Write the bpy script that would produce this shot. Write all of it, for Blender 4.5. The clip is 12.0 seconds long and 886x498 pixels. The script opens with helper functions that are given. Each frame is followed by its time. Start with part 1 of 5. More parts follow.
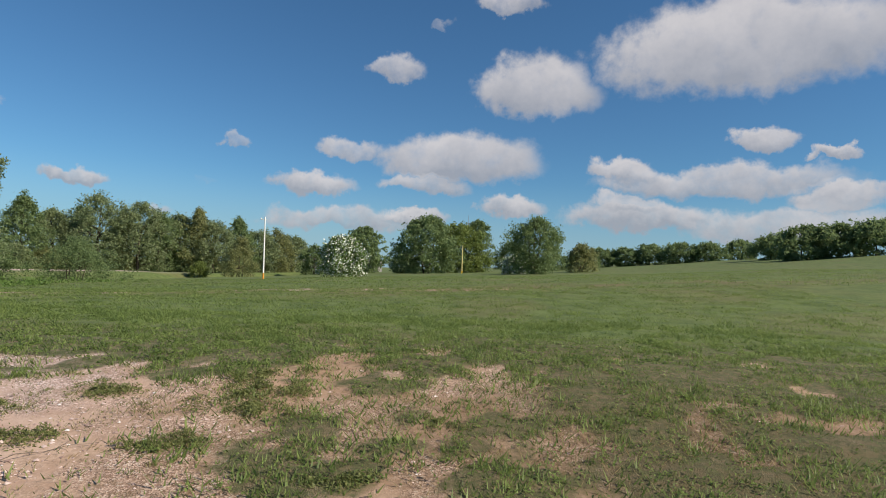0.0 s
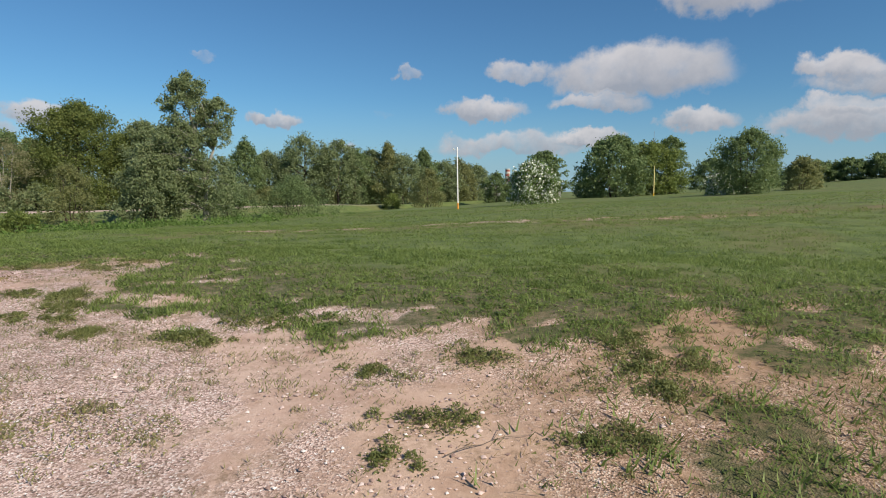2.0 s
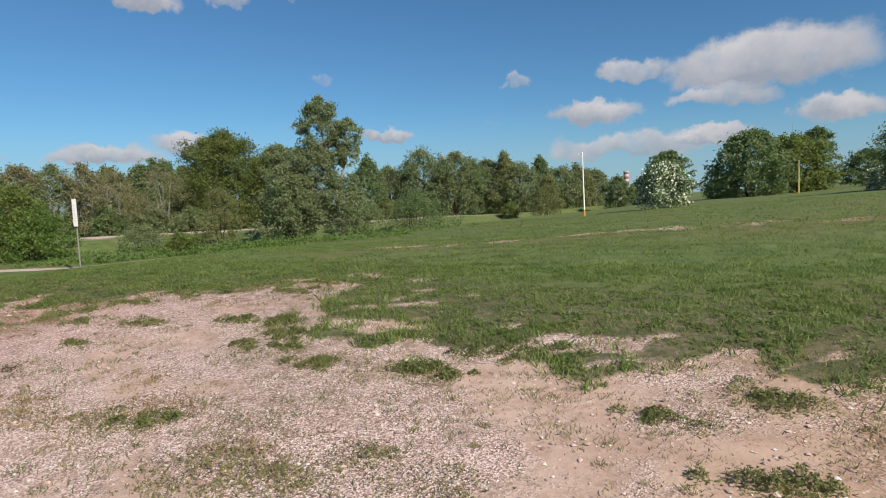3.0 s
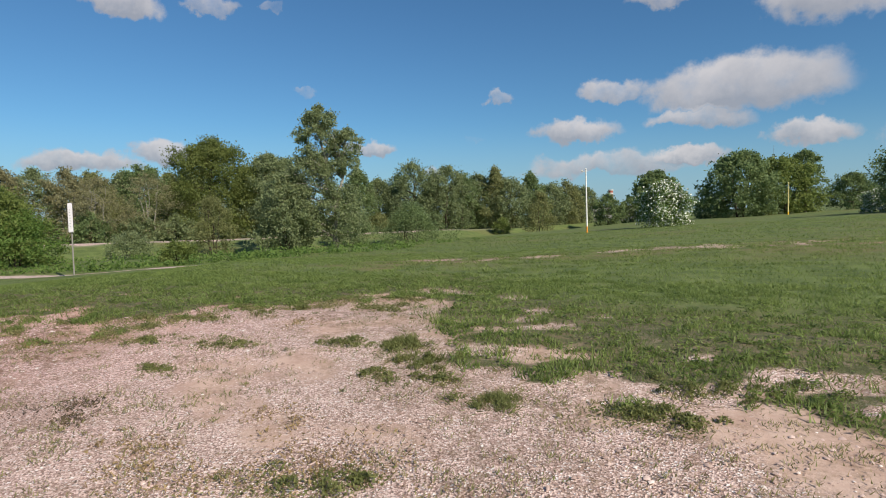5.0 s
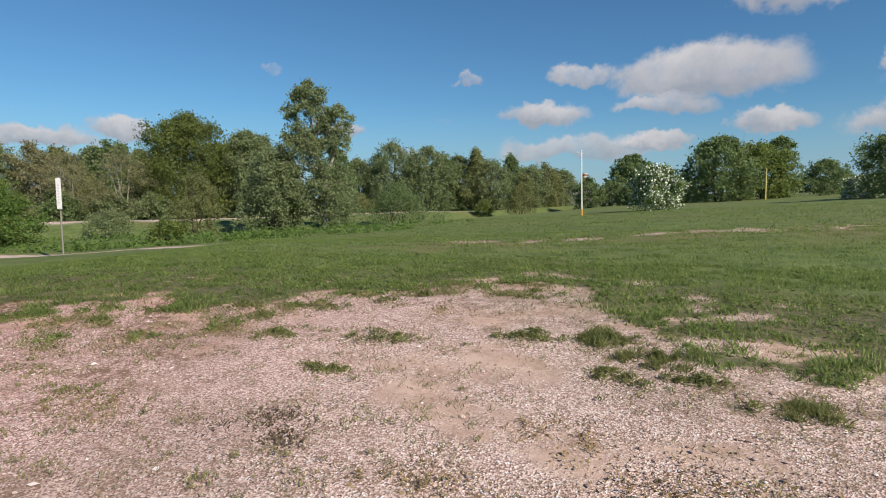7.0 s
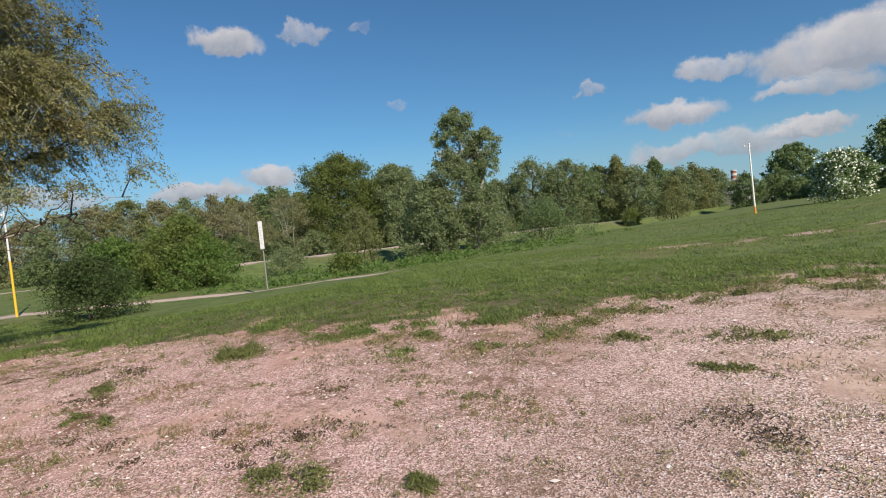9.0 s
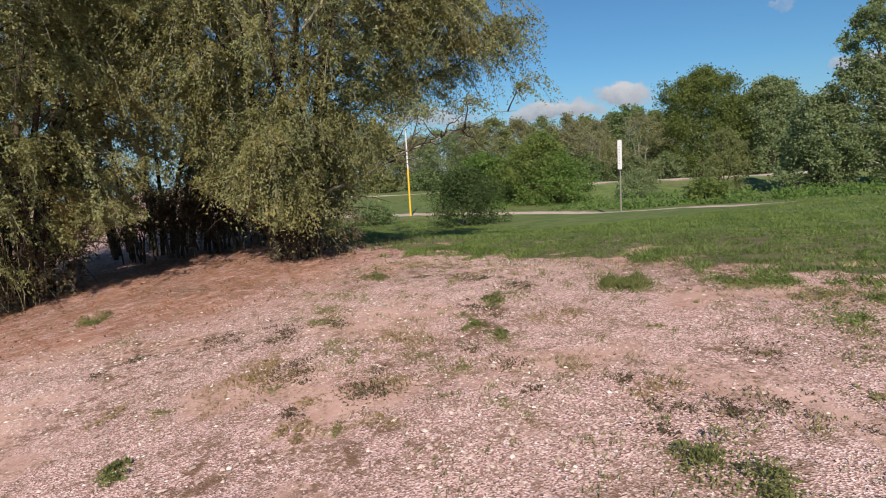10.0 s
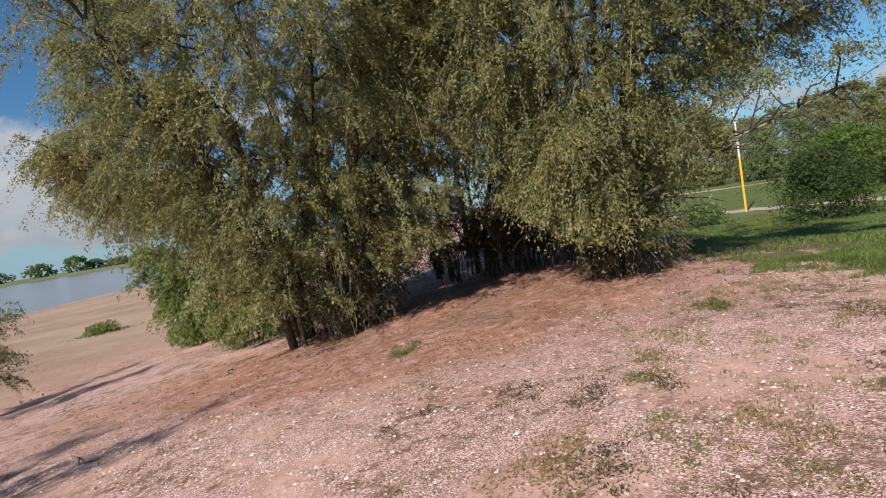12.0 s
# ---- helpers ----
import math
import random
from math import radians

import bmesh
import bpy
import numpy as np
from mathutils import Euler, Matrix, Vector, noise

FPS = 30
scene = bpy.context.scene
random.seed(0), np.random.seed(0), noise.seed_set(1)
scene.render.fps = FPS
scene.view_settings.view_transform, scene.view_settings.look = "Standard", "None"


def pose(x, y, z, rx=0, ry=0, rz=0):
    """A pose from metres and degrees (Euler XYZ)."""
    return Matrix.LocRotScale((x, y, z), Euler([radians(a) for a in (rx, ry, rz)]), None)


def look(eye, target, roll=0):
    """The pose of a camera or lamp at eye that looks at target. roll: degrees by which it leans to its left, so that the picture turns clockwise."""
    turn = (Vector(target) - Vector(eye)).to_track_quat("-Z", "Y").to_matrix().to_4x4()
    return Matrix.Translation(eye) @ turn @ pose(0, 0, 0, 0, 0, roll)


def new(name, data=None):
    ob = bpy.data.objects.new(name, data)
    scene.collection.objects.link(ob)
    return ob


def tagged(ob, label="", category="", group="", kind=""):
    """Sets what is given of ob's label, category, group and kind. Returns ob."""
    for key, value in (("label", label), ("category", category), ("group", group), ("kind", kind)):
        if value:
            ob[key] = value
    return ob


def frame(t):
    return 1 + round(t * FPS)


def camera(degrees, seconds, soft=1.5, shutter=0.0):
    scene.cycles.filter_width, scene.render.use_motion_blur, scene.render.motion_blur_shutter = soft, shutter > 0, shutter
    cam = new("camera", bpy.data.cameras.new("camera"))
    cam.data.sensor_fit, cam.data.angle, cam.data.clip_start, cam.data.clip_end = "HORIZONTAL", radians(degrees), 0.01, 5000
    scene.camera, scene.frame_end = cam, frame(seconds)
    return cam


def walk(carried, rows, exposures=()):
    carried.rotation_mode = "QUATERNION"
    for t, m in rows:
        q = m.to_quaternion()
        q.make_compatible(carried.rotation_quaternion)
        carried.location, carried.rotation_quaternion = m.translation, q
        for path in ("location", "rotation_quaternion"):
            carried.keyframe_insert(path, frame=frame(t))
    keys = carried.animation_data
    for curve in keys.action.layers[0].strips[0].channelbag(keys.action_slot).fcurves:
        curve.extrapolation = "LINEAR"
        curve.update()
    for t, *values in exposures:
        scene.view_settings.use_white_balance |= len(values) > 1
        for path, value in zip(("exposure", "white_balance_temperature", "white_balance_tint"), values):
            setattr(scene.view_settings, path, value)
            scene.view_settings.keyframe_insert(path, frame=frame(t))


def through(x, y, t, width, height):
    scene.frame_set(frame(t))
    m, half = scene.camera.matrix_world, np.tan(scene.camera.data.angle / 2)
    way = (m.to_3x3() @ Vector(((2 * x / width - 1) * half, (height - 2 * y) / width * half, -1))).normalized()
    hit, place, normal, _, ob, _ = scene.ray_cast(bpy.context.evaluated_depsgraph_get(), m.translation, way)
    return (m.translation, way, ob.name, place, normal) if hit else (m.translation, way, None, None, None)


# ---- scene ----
cam = camera(74.25, 12.0, soft=1.0)
PATH = [
    (0, (0.000, 0.000, 1.538), (0.000, 1.999, 1.607), 2.30),
    (0.3, (-0.179, 0.171, 1.589), (-0.543, 2.137, 1.590), 1.42),
    (0.5, (-0.359, 0.345, 1.577), (-0.849, 2.284, 1.550), 0.79),
    (0.8, (-0.567, 0.206, 1.636), (-1.162, 2.114, 1.594), -0.72),
    (1, (-0.694, 0.117, 1.678), (-1.372, 1.998, 1.643), -0.38),
    (1.3, (-1.031, 0.434, 1.636), (-1.841, 2.263, 1.661), -3.13),
    (1.5, (-1.187, 0.512, 1.606), (-1.920, 2.373, 1.593), -3.13),
    (1.8, (-1.559, 0.847, 1.564), (-2.138, 2.756, 1.418), -0.46),
    (2, (-1.707, 0.739, 1.634), (-2.278, 2.646, 1.437), 0.09),
    (2.3, (-1.872, 0.450, 1.774), (-2.588, 2.312, 1.627), 0.07),
    (2.5, (-2.255, 0.646, 1.765), (-3.073, 2.466, 1.622), -1.38),
    (2.8, (-2.603, 0.664, 1.808), (-3.485, 2.451, 1.640), -1.51),
    (3, (-2.786, 0.709, 1.747), (-3.711, 2.475, 1.586), -2.30),
    (3.2, (-3.032, 0.758, 1.755), (-3.987, 2.508, 1.605), -2.95),
    (4.8, (-4.483, 0.773, 1.698), (-5.427, 2.534, 1.620), -1.38),
    (5, (-4.622, 0.817, 1.709), (-5.486, 2.617, 1.595), -1.05),
    (5.3, (-4.907, 0.863, 1.691), (-5.683, 2.700, 1.537), -0.26),
    (5.5, (-5.127, 0.879, 1.721), (-5.883, 2.722, 1.551), -0.07),
    (5.8, (-5.419, 0.952, 1.696), (-6.151, 2.808, 1.559), 1.84),
    (6, (-5.603, 0.967, 1.664), (-6.274, 2.848, 1.571), 1.58),
    (6.3, (-5.893, 0.919, 1.666), (-6.492, 2.824, 1.553), 2.22),
    (6.5, (-6.148, 0.811, 1.647), (-6.748, 2.715, 1.527), 1.87),
    (6.7, (-6.393, 0.829, 1.665), (-7.054, 2.706, 1.464), 0.86),
    (8.3, (-7.689, -0.136, 1.634), (-8.731, 1.571, 1.658), -3.47),
    (8.5, (-7.887, -0.095, 1.651), (-8.973, 1.584, 1.616), -3.64),
    (8.8, (-8.192, -0.067, 1.558), (-9.315, 1.587, 1.505), -4.50),
    (9, (-8.327, -0.094, 1.607), (-9.483, 1.535, 1.522), -5.67),
    (9.3, (-8.560, -0.088, 1.655), (-9.861, 1.426, 1.541), -5.15),
    (9.5, (-8.709, -0.117, 1.673), (-10.169, 1.239, 1.500), -2.91),
    (9.7, (-8.911, -0.109, 1.675), (-10.603, 0.931, 1.435), -3.26),
    (10, (-9.254, -0.036, 1.630), (-11.098, 0.694, 1.367), -3.25),
    (10.2, (-9.580, -0.022, 1.577), (-11.510, 0.460, 1.375), -1.92),
    (10.5, (-9.778, -0.009, 1.664), (-11.764, 0.131, 1.480), -2.54),
    (10.8, (-9.866, -0.001, 1.691), (-11.863, -0.063, 1.600), -2.20),
    (11, (-9.927, -0.015, 1.702), (-11.921, -0.131, 1.605), -2.45),
    (11.3, (-10.221, 0.150, 1.678), (-12.213, -0.021, 1.614), -5.37),
    (11.5, (-10.343, 0.211, 1.692), (-12.328, -0.008, 1.582), -6.39),
    (11.7, (-10.457, 0.248, 1.699), (-12.429, -0.056, 1.567), -6.93),
    (12, (-10.698, 0.273, 1.657), (-12.671, -0.029, 1.527), -9.34),
]
walk(cam, [(t, look(eye, target, roll)) for t, eye, target, roll in PATH])

# ---------------------------------------------------------------- sky, sun
SUN_EL, SUN_AZ = radians(36), radians(113)          # azimuth clockwise from +y
SUN_DIR = Vector((math.sin(SUN_AZ) * math.cos(SUN_EL), math.cos(SUN_AZ) * math.cos(SUN_EL), math.sin(SUN_EL)))
scene.view_settings.exposure = 0.35

world = bpy.data.worlds.new("sky")
scene.world = world
world.use_nodes = True
WN = world.node_tree
WN.nodes.clear()


def wnode(kind, **values):
    n = WN.nodes.new(kind)
    for key, value in values.items():
        n.inputs[key].default_value = value
    return n


def wmath(op, a, b=None, c=None, clamp=False):
    n = WN.nodes.new("ShaderNodeMath")
    n.operation, n.use_clamp = op, clamp
    for i, v in enumerate((a, b, c)):
        if v is None:
            continue
        if isinstance(v, (int, float)):
            n.inputs[i].default_value = v
        else:
            WN.links.new(v, n.inputs[i])
    return n.outputs[0]


def wvec(op, a, b):
    n = WN.nodes.new("ShaderNodeVectorMath")
    n.operation = op
    for i, v in enumerate((a, b)):
        if isinstance(v, (tuple, Vector)):
            n.inputs[i].default_value = v
        else:
            WN.links.new(v, n.inputs[i])
    return n.outputs["Value"] if op == "DOT_PRODUCT" else n.outputs["Vector"]


sky = WN.nodes.new("ShaderNodeTexSky")
sky.sky_type, sky.sun_disc = "NISHITA", False
sky.sun_elevation, sky.sun_rotation = SUN_EL, SUN_AZ
sky.air_density, sky.dust_density, sky.ozone_density = 1.0, 0.2, 3.5

way = WN.nodes.new("ShaderNodeTexCoord").outputs["Generated"]
puff = wnode("ShaderNodeTexNoise", Scale=11.0, Detail=7.0, Roughness=0.58)
WN.links.new(way, puff.inputs["Vector"])
wisp = wnode("ShaderNodeTexNoise", Scale=34.0, Detail=5.0, Roughness=0.6)
WN.links.new(way, wisp.inputs["Vector"])
bent = wvec("ADD", way, wvec("MULTIPLY", wvec("SUBTRACT", puff.outputs["Color"], (0.5, 0.5, 0.5)), (0.085, 0.085, 0.06)))
bent = wvec("ADD", bent, wvec("MULTIPLY", wvec("SUBTRACT", wisp.outputs["Color"], (0.5, 0.5, 0.5)), (0.045, 0.045, 0.034)))
cover, height_in = None, None


def cloud(az, el, half_w, half_h, dense=1.0):
    """One cumulus: azimuth to the left of +y, elevation and half sizes in degrees."""
    global cover, height_in
    a, e = radians(az), radians(el)
    side = Vector((-math.cos(a), -math.sin(a), 0)) / radians(half_w)
    above = Vector((math.sin(a) * math.sin(e), -math.cos(a) * math.sin(e), math.cos(e))) / radians(half_h)
    u, v = wvec("DOT_PRODUCT", bent, side), wvec("DOT_PRODUCT", bent, above)
    shift_u = Vector((-math.sin(a) * math.cos(e), math.cos(a) * math.cos(e), math.sin(e)))
    u = wmath("ADD", u, -shift_u.dot(side))
    v = wmath("ADD", v, -shift_u.dot(above))
    low = wmath("MULTIPLY", wmath("MINIMUM", v, 0.0), 0.45)      # flatter base
    vv = wmath("ADD", v, low)
    q = wmath("ADD", wmath("MULTIPLY", u, u), wmath("MULTIPLY", vv, vv))
    m = wmath("MULTIPLY", wmath("SUBTRACT", 1.55, q, clamp=True), dense)
    s = wmath("MULTIPLY", m, v)
    cover = m if cover is None else wmath("MAXIMUM", cover, m)
    height_in = s if height_in is None else wmath("ADD", height_in, s)


for row in ((-1.2, 10.5, 8.2, 2.8), (1.8, 7.9, 3.8, 1.1, 0.85), (12.6, 7.5, 4.0, 1.3), (9.3, 11.1, 2.8, 1.3, 0.8), (20.1, 10.7, 1.5, 0.7, 0.7),
            (38.5, 11.8, 1.0, 0.5, 0.5), (51.0, 5.8, 2.8, 1.3), (2.9, 4.9, 3.2, 0.9), (-6.5, 6.3, 3.4, 1.3), (-17.1, 9.7, 3.4, 1.4)):
    cloud(*row)
for row in ((-17.0, 6.6, 3.4, 1.1, 0.8), (26.7, 4.1, 1.8, 0.6, 0.7), (9.8, 4.4, 7.5, 1.4, 0.8), (-27.5, 19.5, 12.0, 4.9), (-8.6, 17.0, 5.6, 3.6),
            (5.4, 18.7, 3.0, 1.3, 0.8), (-28.7, 12.0, 2.6, 1.2), (-33.8, 10.4, 1.6, 0.7), (-25.0, 8.6, 10.0, 1.7, 0.9), (-34.2, 6.8, 3.6, 1.5)):
    cloud(*row)
for row in ((-18.4, 5.3, 7.0, 1.6, 0.95), (-30.7, 4.6, 8.5, 1.8, 0.85), (1.1, 22.9, 0.9, 0.7, 0.5), (-5.5, 24.7, 2.6, 1.0, 0.8), (53.4, 17.7, 3.0, 1.6),
            (46.7, 18.5, 2.4, 0.9, 0.7), (41.6, 18.8, 1.0, 0.7, 0.5), (57.5, 4.8, 4.2, 1.1), (32.5, 6.6, 2.6, 0.8, 0.9), (22.0, 7.3, 1.2, 0.5, 0.3)):
    cloud(*row)
for row in ((70.0, 5.0, 5.0, 1.2, 0.8), (129.0, 5.0, 13.0, 4.5, 1.0), (140.0, 9.0, 16.0, 3.5, 0.8), (118.0, 11.0, 9.0, 3.0, 0.7), (-50.0, 12.0, 9.0, 3.0),
            (-70.0, 20.0, 10.0, 4.0), (165.0, 14.0, 9.0, 3.0), (-110.0, 16.0, 11.0, 4.0), (-150.0, 10.0, 12.0, 3.0)):
    cloud(*row)

edge = wmath("MULTIPLY", wmath("SUBTRACT", wisp.outputs["Fac"], 0.5), 0.8)
mask = wnode("ShaderNodeMapRange")
mask.interpolation_type = "SMOOTHSTEP"
mask.inputs["From Min"].default_value, mask.inputs["From Max"].default_value = 0.20, 1.05
mask.inputs["To Max"].default_value = 0.90
WN.links.new(wmath("ADD", cover, edge), mask.inputs["Value"])
covered = wmath("MULTIPLY", mask.outputs["Result"], wmath("MULTIPLY", cover, 4.0, clamp=True))
tone = wnode("ShaderNodeMapRange")
tone.inputs["From Min"].default_value, tone.inputs["From Max"].default_value = -0.5, 0.75
WN.links.new(wmath("ADD", height_in, wmath("MULTIPLY", wmath("SUBTRACT", puff.outputs["Fac"], 0.5), 1.6)), tone.inputs["Value"])
tint = WN.nodes.new("ShaderNodeMix")
tint.data_type = "RGBA"
tint.inputs["A"].default_value = (4.2, 4.4, 5.0, 1)
tint.inputs["B"].default_value = (7.8, 7.5, 7.6, 1)
WN.links.new(tone.outputs["Result"], tint.inputs["Factor"])
both = WN.nodes.new("ShaderNodeMix")
both.data_type = "RGBA"
WN.links.new(covered, both.inputs["Factor"])
clear = wvec("MULTIPLY", sky.outputs["Color"], (0.60, 0.94, 1.12))
lift = WN.nodes.new("ShaderNodeSeparateXYZ")
WN.links.new(way, lift.inputs["Vector"])
low_air = wnode("ShaderNodeMapRange")
low_air.interpolation_type = "SMOOTHSTEP"
low_air.inputs["From Min"].default_value, low_air.inputs["From Max"].default_value = 0.16, -0.02
low_air.inputs["To Max"].default_value = 0.72
WN.links.new(lift.outputs["Z"], low_air.inputs["Value"])
hazy = WN.nodes.new("ShaderNodeMix")
hazy.data_type = "RGBA"
hazy.inputs["B"].default_value = (3.6, 5.2, 6.8, 1)
WN.links.new(low_air.outputs["Result"], hazy.inputs["Factor"])
WN.links.new(clear, hazy.inputs["A"])
WN.links.new(hazy.outputs["Result"], both.inputs["A"])
WN.links.new(tint.outputs["Result"], both.inputs["B"])
back = wnode("ShaderNodeBackground", Strength=0.066)
WN.links.new(both.outputs["Result"], back.inputs["Color"])
WN.links.new(back.outputs["Background"], WN.nodes.new("ShaderNodeOutputWorld").inputs["Surface"])

sun = new("sun", bpy.data.lights.new("sun", "SUN"))
sun.data.energy, sun.data.angle, sun.data.color = 5.0, radians(0.53), (1.0, 0.91, 0.78)
sun.matrix_world = look((20, -10, 60), Vector((20, -10, 60)) - SUN_DIR)


# ---------------------------------------------------------------- materials
class Nodes:
    """A small wrapper that keeps the node code short."""

    def __init__(self, name):
        self.mat = bpy.data.materials.new(name)
        self.mat.use_nodes = True
        self.tree = self.mat.node_tree
        self.bsdf = self.tree.nodes["Principled BSDF"]
        self.bsdf.inputs["Specular IOR Level"].default_value = 0.3

    def put(self, value, socket):
        if isinstance(value, bpy.types.NodeSocket):
            self.tree.links.new(value, socket)
        else:
            socket.default_value = value

    def coords(self, which="Object"):
        return self.tree.nodes.new("ShaderNodeTexCoord").outputs[which]

    def noise(self, scale, detail=4.0, rough=0.55, vector=None, which="Fac"):
        n = self.tree.nodes.new("ShaderNodeTexNoise")
        n.inputs["Scale"].default_value, n.inputs["Detail"].default_value, n.inputs["Roughness"].default_value = scale, detail, rough
        self.tree.links.new(vector or self.coords(), n.inputs["Vector"])
        return n.outputs[which]

    def cells(self, scale, vector=None, which="Color", feature="F1"):
        n = self.tree.nodes.new("ShaderNodeTexVoronoi")
        n.feature = feature
        n.inputs["Scale"].default_value = scale
        self.tree.links.new(vector or self.coords(), n.inputs["Vector"])
        return n.outputs[which]

    def attribute(self, name):
        n = self.tree.nodes.new("ShaderNodeAttribute")
        n.attribute_name = name
        return n.outputs["Fac"]

    def random(self):
        return self.tree.nodes.new("ShaderNodeObjectInfo").outputs["Random"]

    def island(self):
        return self.tree.nodes.new("ShaderNodeNewGeometry").outputs["Random Per Island"]

    def math(self, op, a, b=0.0, clamp=False):
        n = self.tree.nodes.new("ShaderNodeMath")
        n.operation, n.use_clamp = op, clamp
        self.put(a, n.inputs[0])
        self.put(b, n.inputs[1])
        return n.outputs[0]

    def ramp(self, value, low, high, to=(0.0, 1.0)):
        n = self.tree.nodes.new("ShaderNodeMapRange")
        n.interpolation_type = "SMOOTHSTEP"
        for socket, v in zip(n.inputs[:5], (value, low, high, *to)):
            self.put(v, socket)
        return n.outputs["Result"]

    def mix(self, factor, a, b, blend="MIX"):
        n = self.tree.nodes.new("ShaderNodeMix")
        n.data_type, n.blend_type = "RGBA", blend
        for key, v in (("Factor", factor), ("A", a), ("B", b)):
            self.put((*v, 1) if isinstance(v, tuple) and len(v) == 3 else v, n.inputs[key])
        return n.outputs["Result"]

    def bump(self, height, strength=0.5, distance=0.02):
        n = self.tree.nodes.new("ShaderNodeBump")
        n.inputs["Strength"].default_value, n.inputs["Distance"].default_value = strength, distance
        self.tree.links.new(height, n.inputs["Height"])
        self.tree.links.new(n.outputs["Normal"], self.bsdf.inputs["Normal"])

    def done(self, colour, rough=0.9, metal=0.0):
        self.put((*colour, 1) if isinstance(colour, tuple) else colour, self.bsdf.inputs["Base Color"])
        self.put(rough, self.bsdf.inputs["Roughness"])
        self.bsdf.inputs["Metallic"].default_value = metal
        return self.mat


def leaf_material(name, dark, light, through=0.45, gloss=0.6, patch=0.9, sprays=()):
    """Leaves: two tones per leaf, patches of tone over the crown, and light through the blade."""
    m = Nodes(name)
    dark, light = tuple(c * 1.25 for c in dark), tuple(c * 1.06 for c in light)
    tone = m.math("ADD", m.math("MULTIPLY", m.island(), 0.65), m.math("MULTIPLY", m.ramp(m.noise(patch, 3.0), 0.35, 0.65), 0.35))
    colour = m.mix(tone, dark, light)
    for size, hue in sprays:
        colour = m.mix(m.math("MULTIPLY", m.ramp(m.noise(size, 3.0, 0.6), 0.50, 0.62, (0.0, 0.75)), tone), colour, hue)
    m.done(colour, gloss)
    m.bsdf.inputs["Specular IOR Level"].default_value = 0.18
    glow = m.tree.nodes.new("ShaderNodeBsdfTranslucent")
    m.tree.links.new(m.mix(0.4, colour, tuple(min(1, c * 1.6) for c in light)), glow.inputs["Color"])
    mixed = m.tree.nodes.new("ShaderNodeMixShader")
    mixed.inputs["Fac"].default_value = through
    out = m.tree.nodes["Material Output"]
    m.tree.links.new(m.bsdf.outputs["BSDF"], mixed.inputs[1])
    m.tree.links.new(glow.outputs["BSDF"], mixed.inputs[2])
    m.tree.links.new(mixed.outputs["Shader"], out.inputs["Surface"])
    return m.mat


LEAF_WILLOW = leaf_material("willow leaves", (0.066, 0.077, 0.028), (0.326, 0.310, 0.138), through=0.36, gloss=0.45, patch=0.6, sprays=((0.9, (0.38, 0.275, 0.090)), (1.25, (0.200, 0.262, 0.150))))
LEAF_SHRUB = leaf_material("shrub leaves", (0.061, 0.115, 0.024), (0.176, 0.250, 0.068))
LEAF_GREY = leaf_material("grey-green leaves", (0.094, 0.128, 0.055), (0.261, 0.297, 0.152))
LEAF_FRESH = leaf_material("fresh green leaves", (0.068, 0.100, 0.026), (0.225, 0.268, 0.078))
LEAF_MAPLE = leaf_material("maple leaves", (0.058, 0.082, 0.022), (0.196, 0.222, 0.066))
LEAF_DARK = leaf_material("dark green leaves", (0.075, 0.112, 0.046), (0.210, 0.268, 0.112))
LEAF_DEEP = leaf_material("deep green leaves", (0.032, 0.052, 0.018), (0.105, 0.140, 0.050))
LEAF_OLIVE = leaf_material("olive leaves", (0.100, 0.117, 0.044), (0.272, 0.278, 0.120))
LEAF_BROWN = leaf_material("young brownish leaves", (0.120, 0.116, 0.056), (0.315, 0.298, 0.165))
LEAF_GRASS = leaf_material("grass blades", (0.058, 0.094, 0.022), (0.245, 0.304, 0.091), through=0.45, gloss=0.45, patch=1.6)
LEAF_TUFT = leaf_material("tuft blades", (0.066, 0.084, 0.026), (0.228, 0.238, 0.088), through=0.4, gloss=0.5, patch=9.0)
LEAF_WEED = leaf_material("small weeds", (0.110, 0.115, 0.045), (0.300, 0.275, 0.125), through=0.4, gloss=0.6, patch=2.0)
LEAF_DRY = leaf_material("dry grass blades", (0.14, 0.098, 0.048), (0.34, 0.255, 0.125), through=0.25, gloss=0.6)
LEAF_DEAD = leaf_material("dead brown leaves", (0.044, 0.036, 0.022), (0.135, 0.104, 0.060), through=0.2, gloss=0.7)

LEAF_FALLEN = leaf_material("fallen leaves", (0.100, 0.046, 0.024), (0.400, 0.215, 0.120), through=0.1, gloss=0.7, patch=1.5)

m = Nodes("blossom")
BLOSSOM = m.done(m.mix(m.island(), (0.55, 0.56, 0.46), (0.84, 0.84, 0.76)), 0.7)


def bark_material(name, dark, light):
    m = Nodes(name)
    n = m.noise(9.0, 6.0, 0.7)
    m.bump(m.noise(30.0, 5.0, 0.7), 0.6, 0.02)
    return m.done(m.mix(m.ramp(n, 0.3, 0.7), dark, light), 0.9)


BARK = bark_material("brown bark", (0.035, 0.026, 0.018), (0.11, 0.085, 0.062))
BARK_PALE = bark_material("pale grey bark", (0.13, 0.12, 0.09), (0.36, 0.34, 0.28))
STRAW = bark_material("pale dry twig", (0.22, 0.17, 0.09), (0.48, 0.40, 0.24))
BARK_DEAD = bark_material("dry wood", (0.10, 0.075, 0.055), (0.26, 0.21, 0.16))

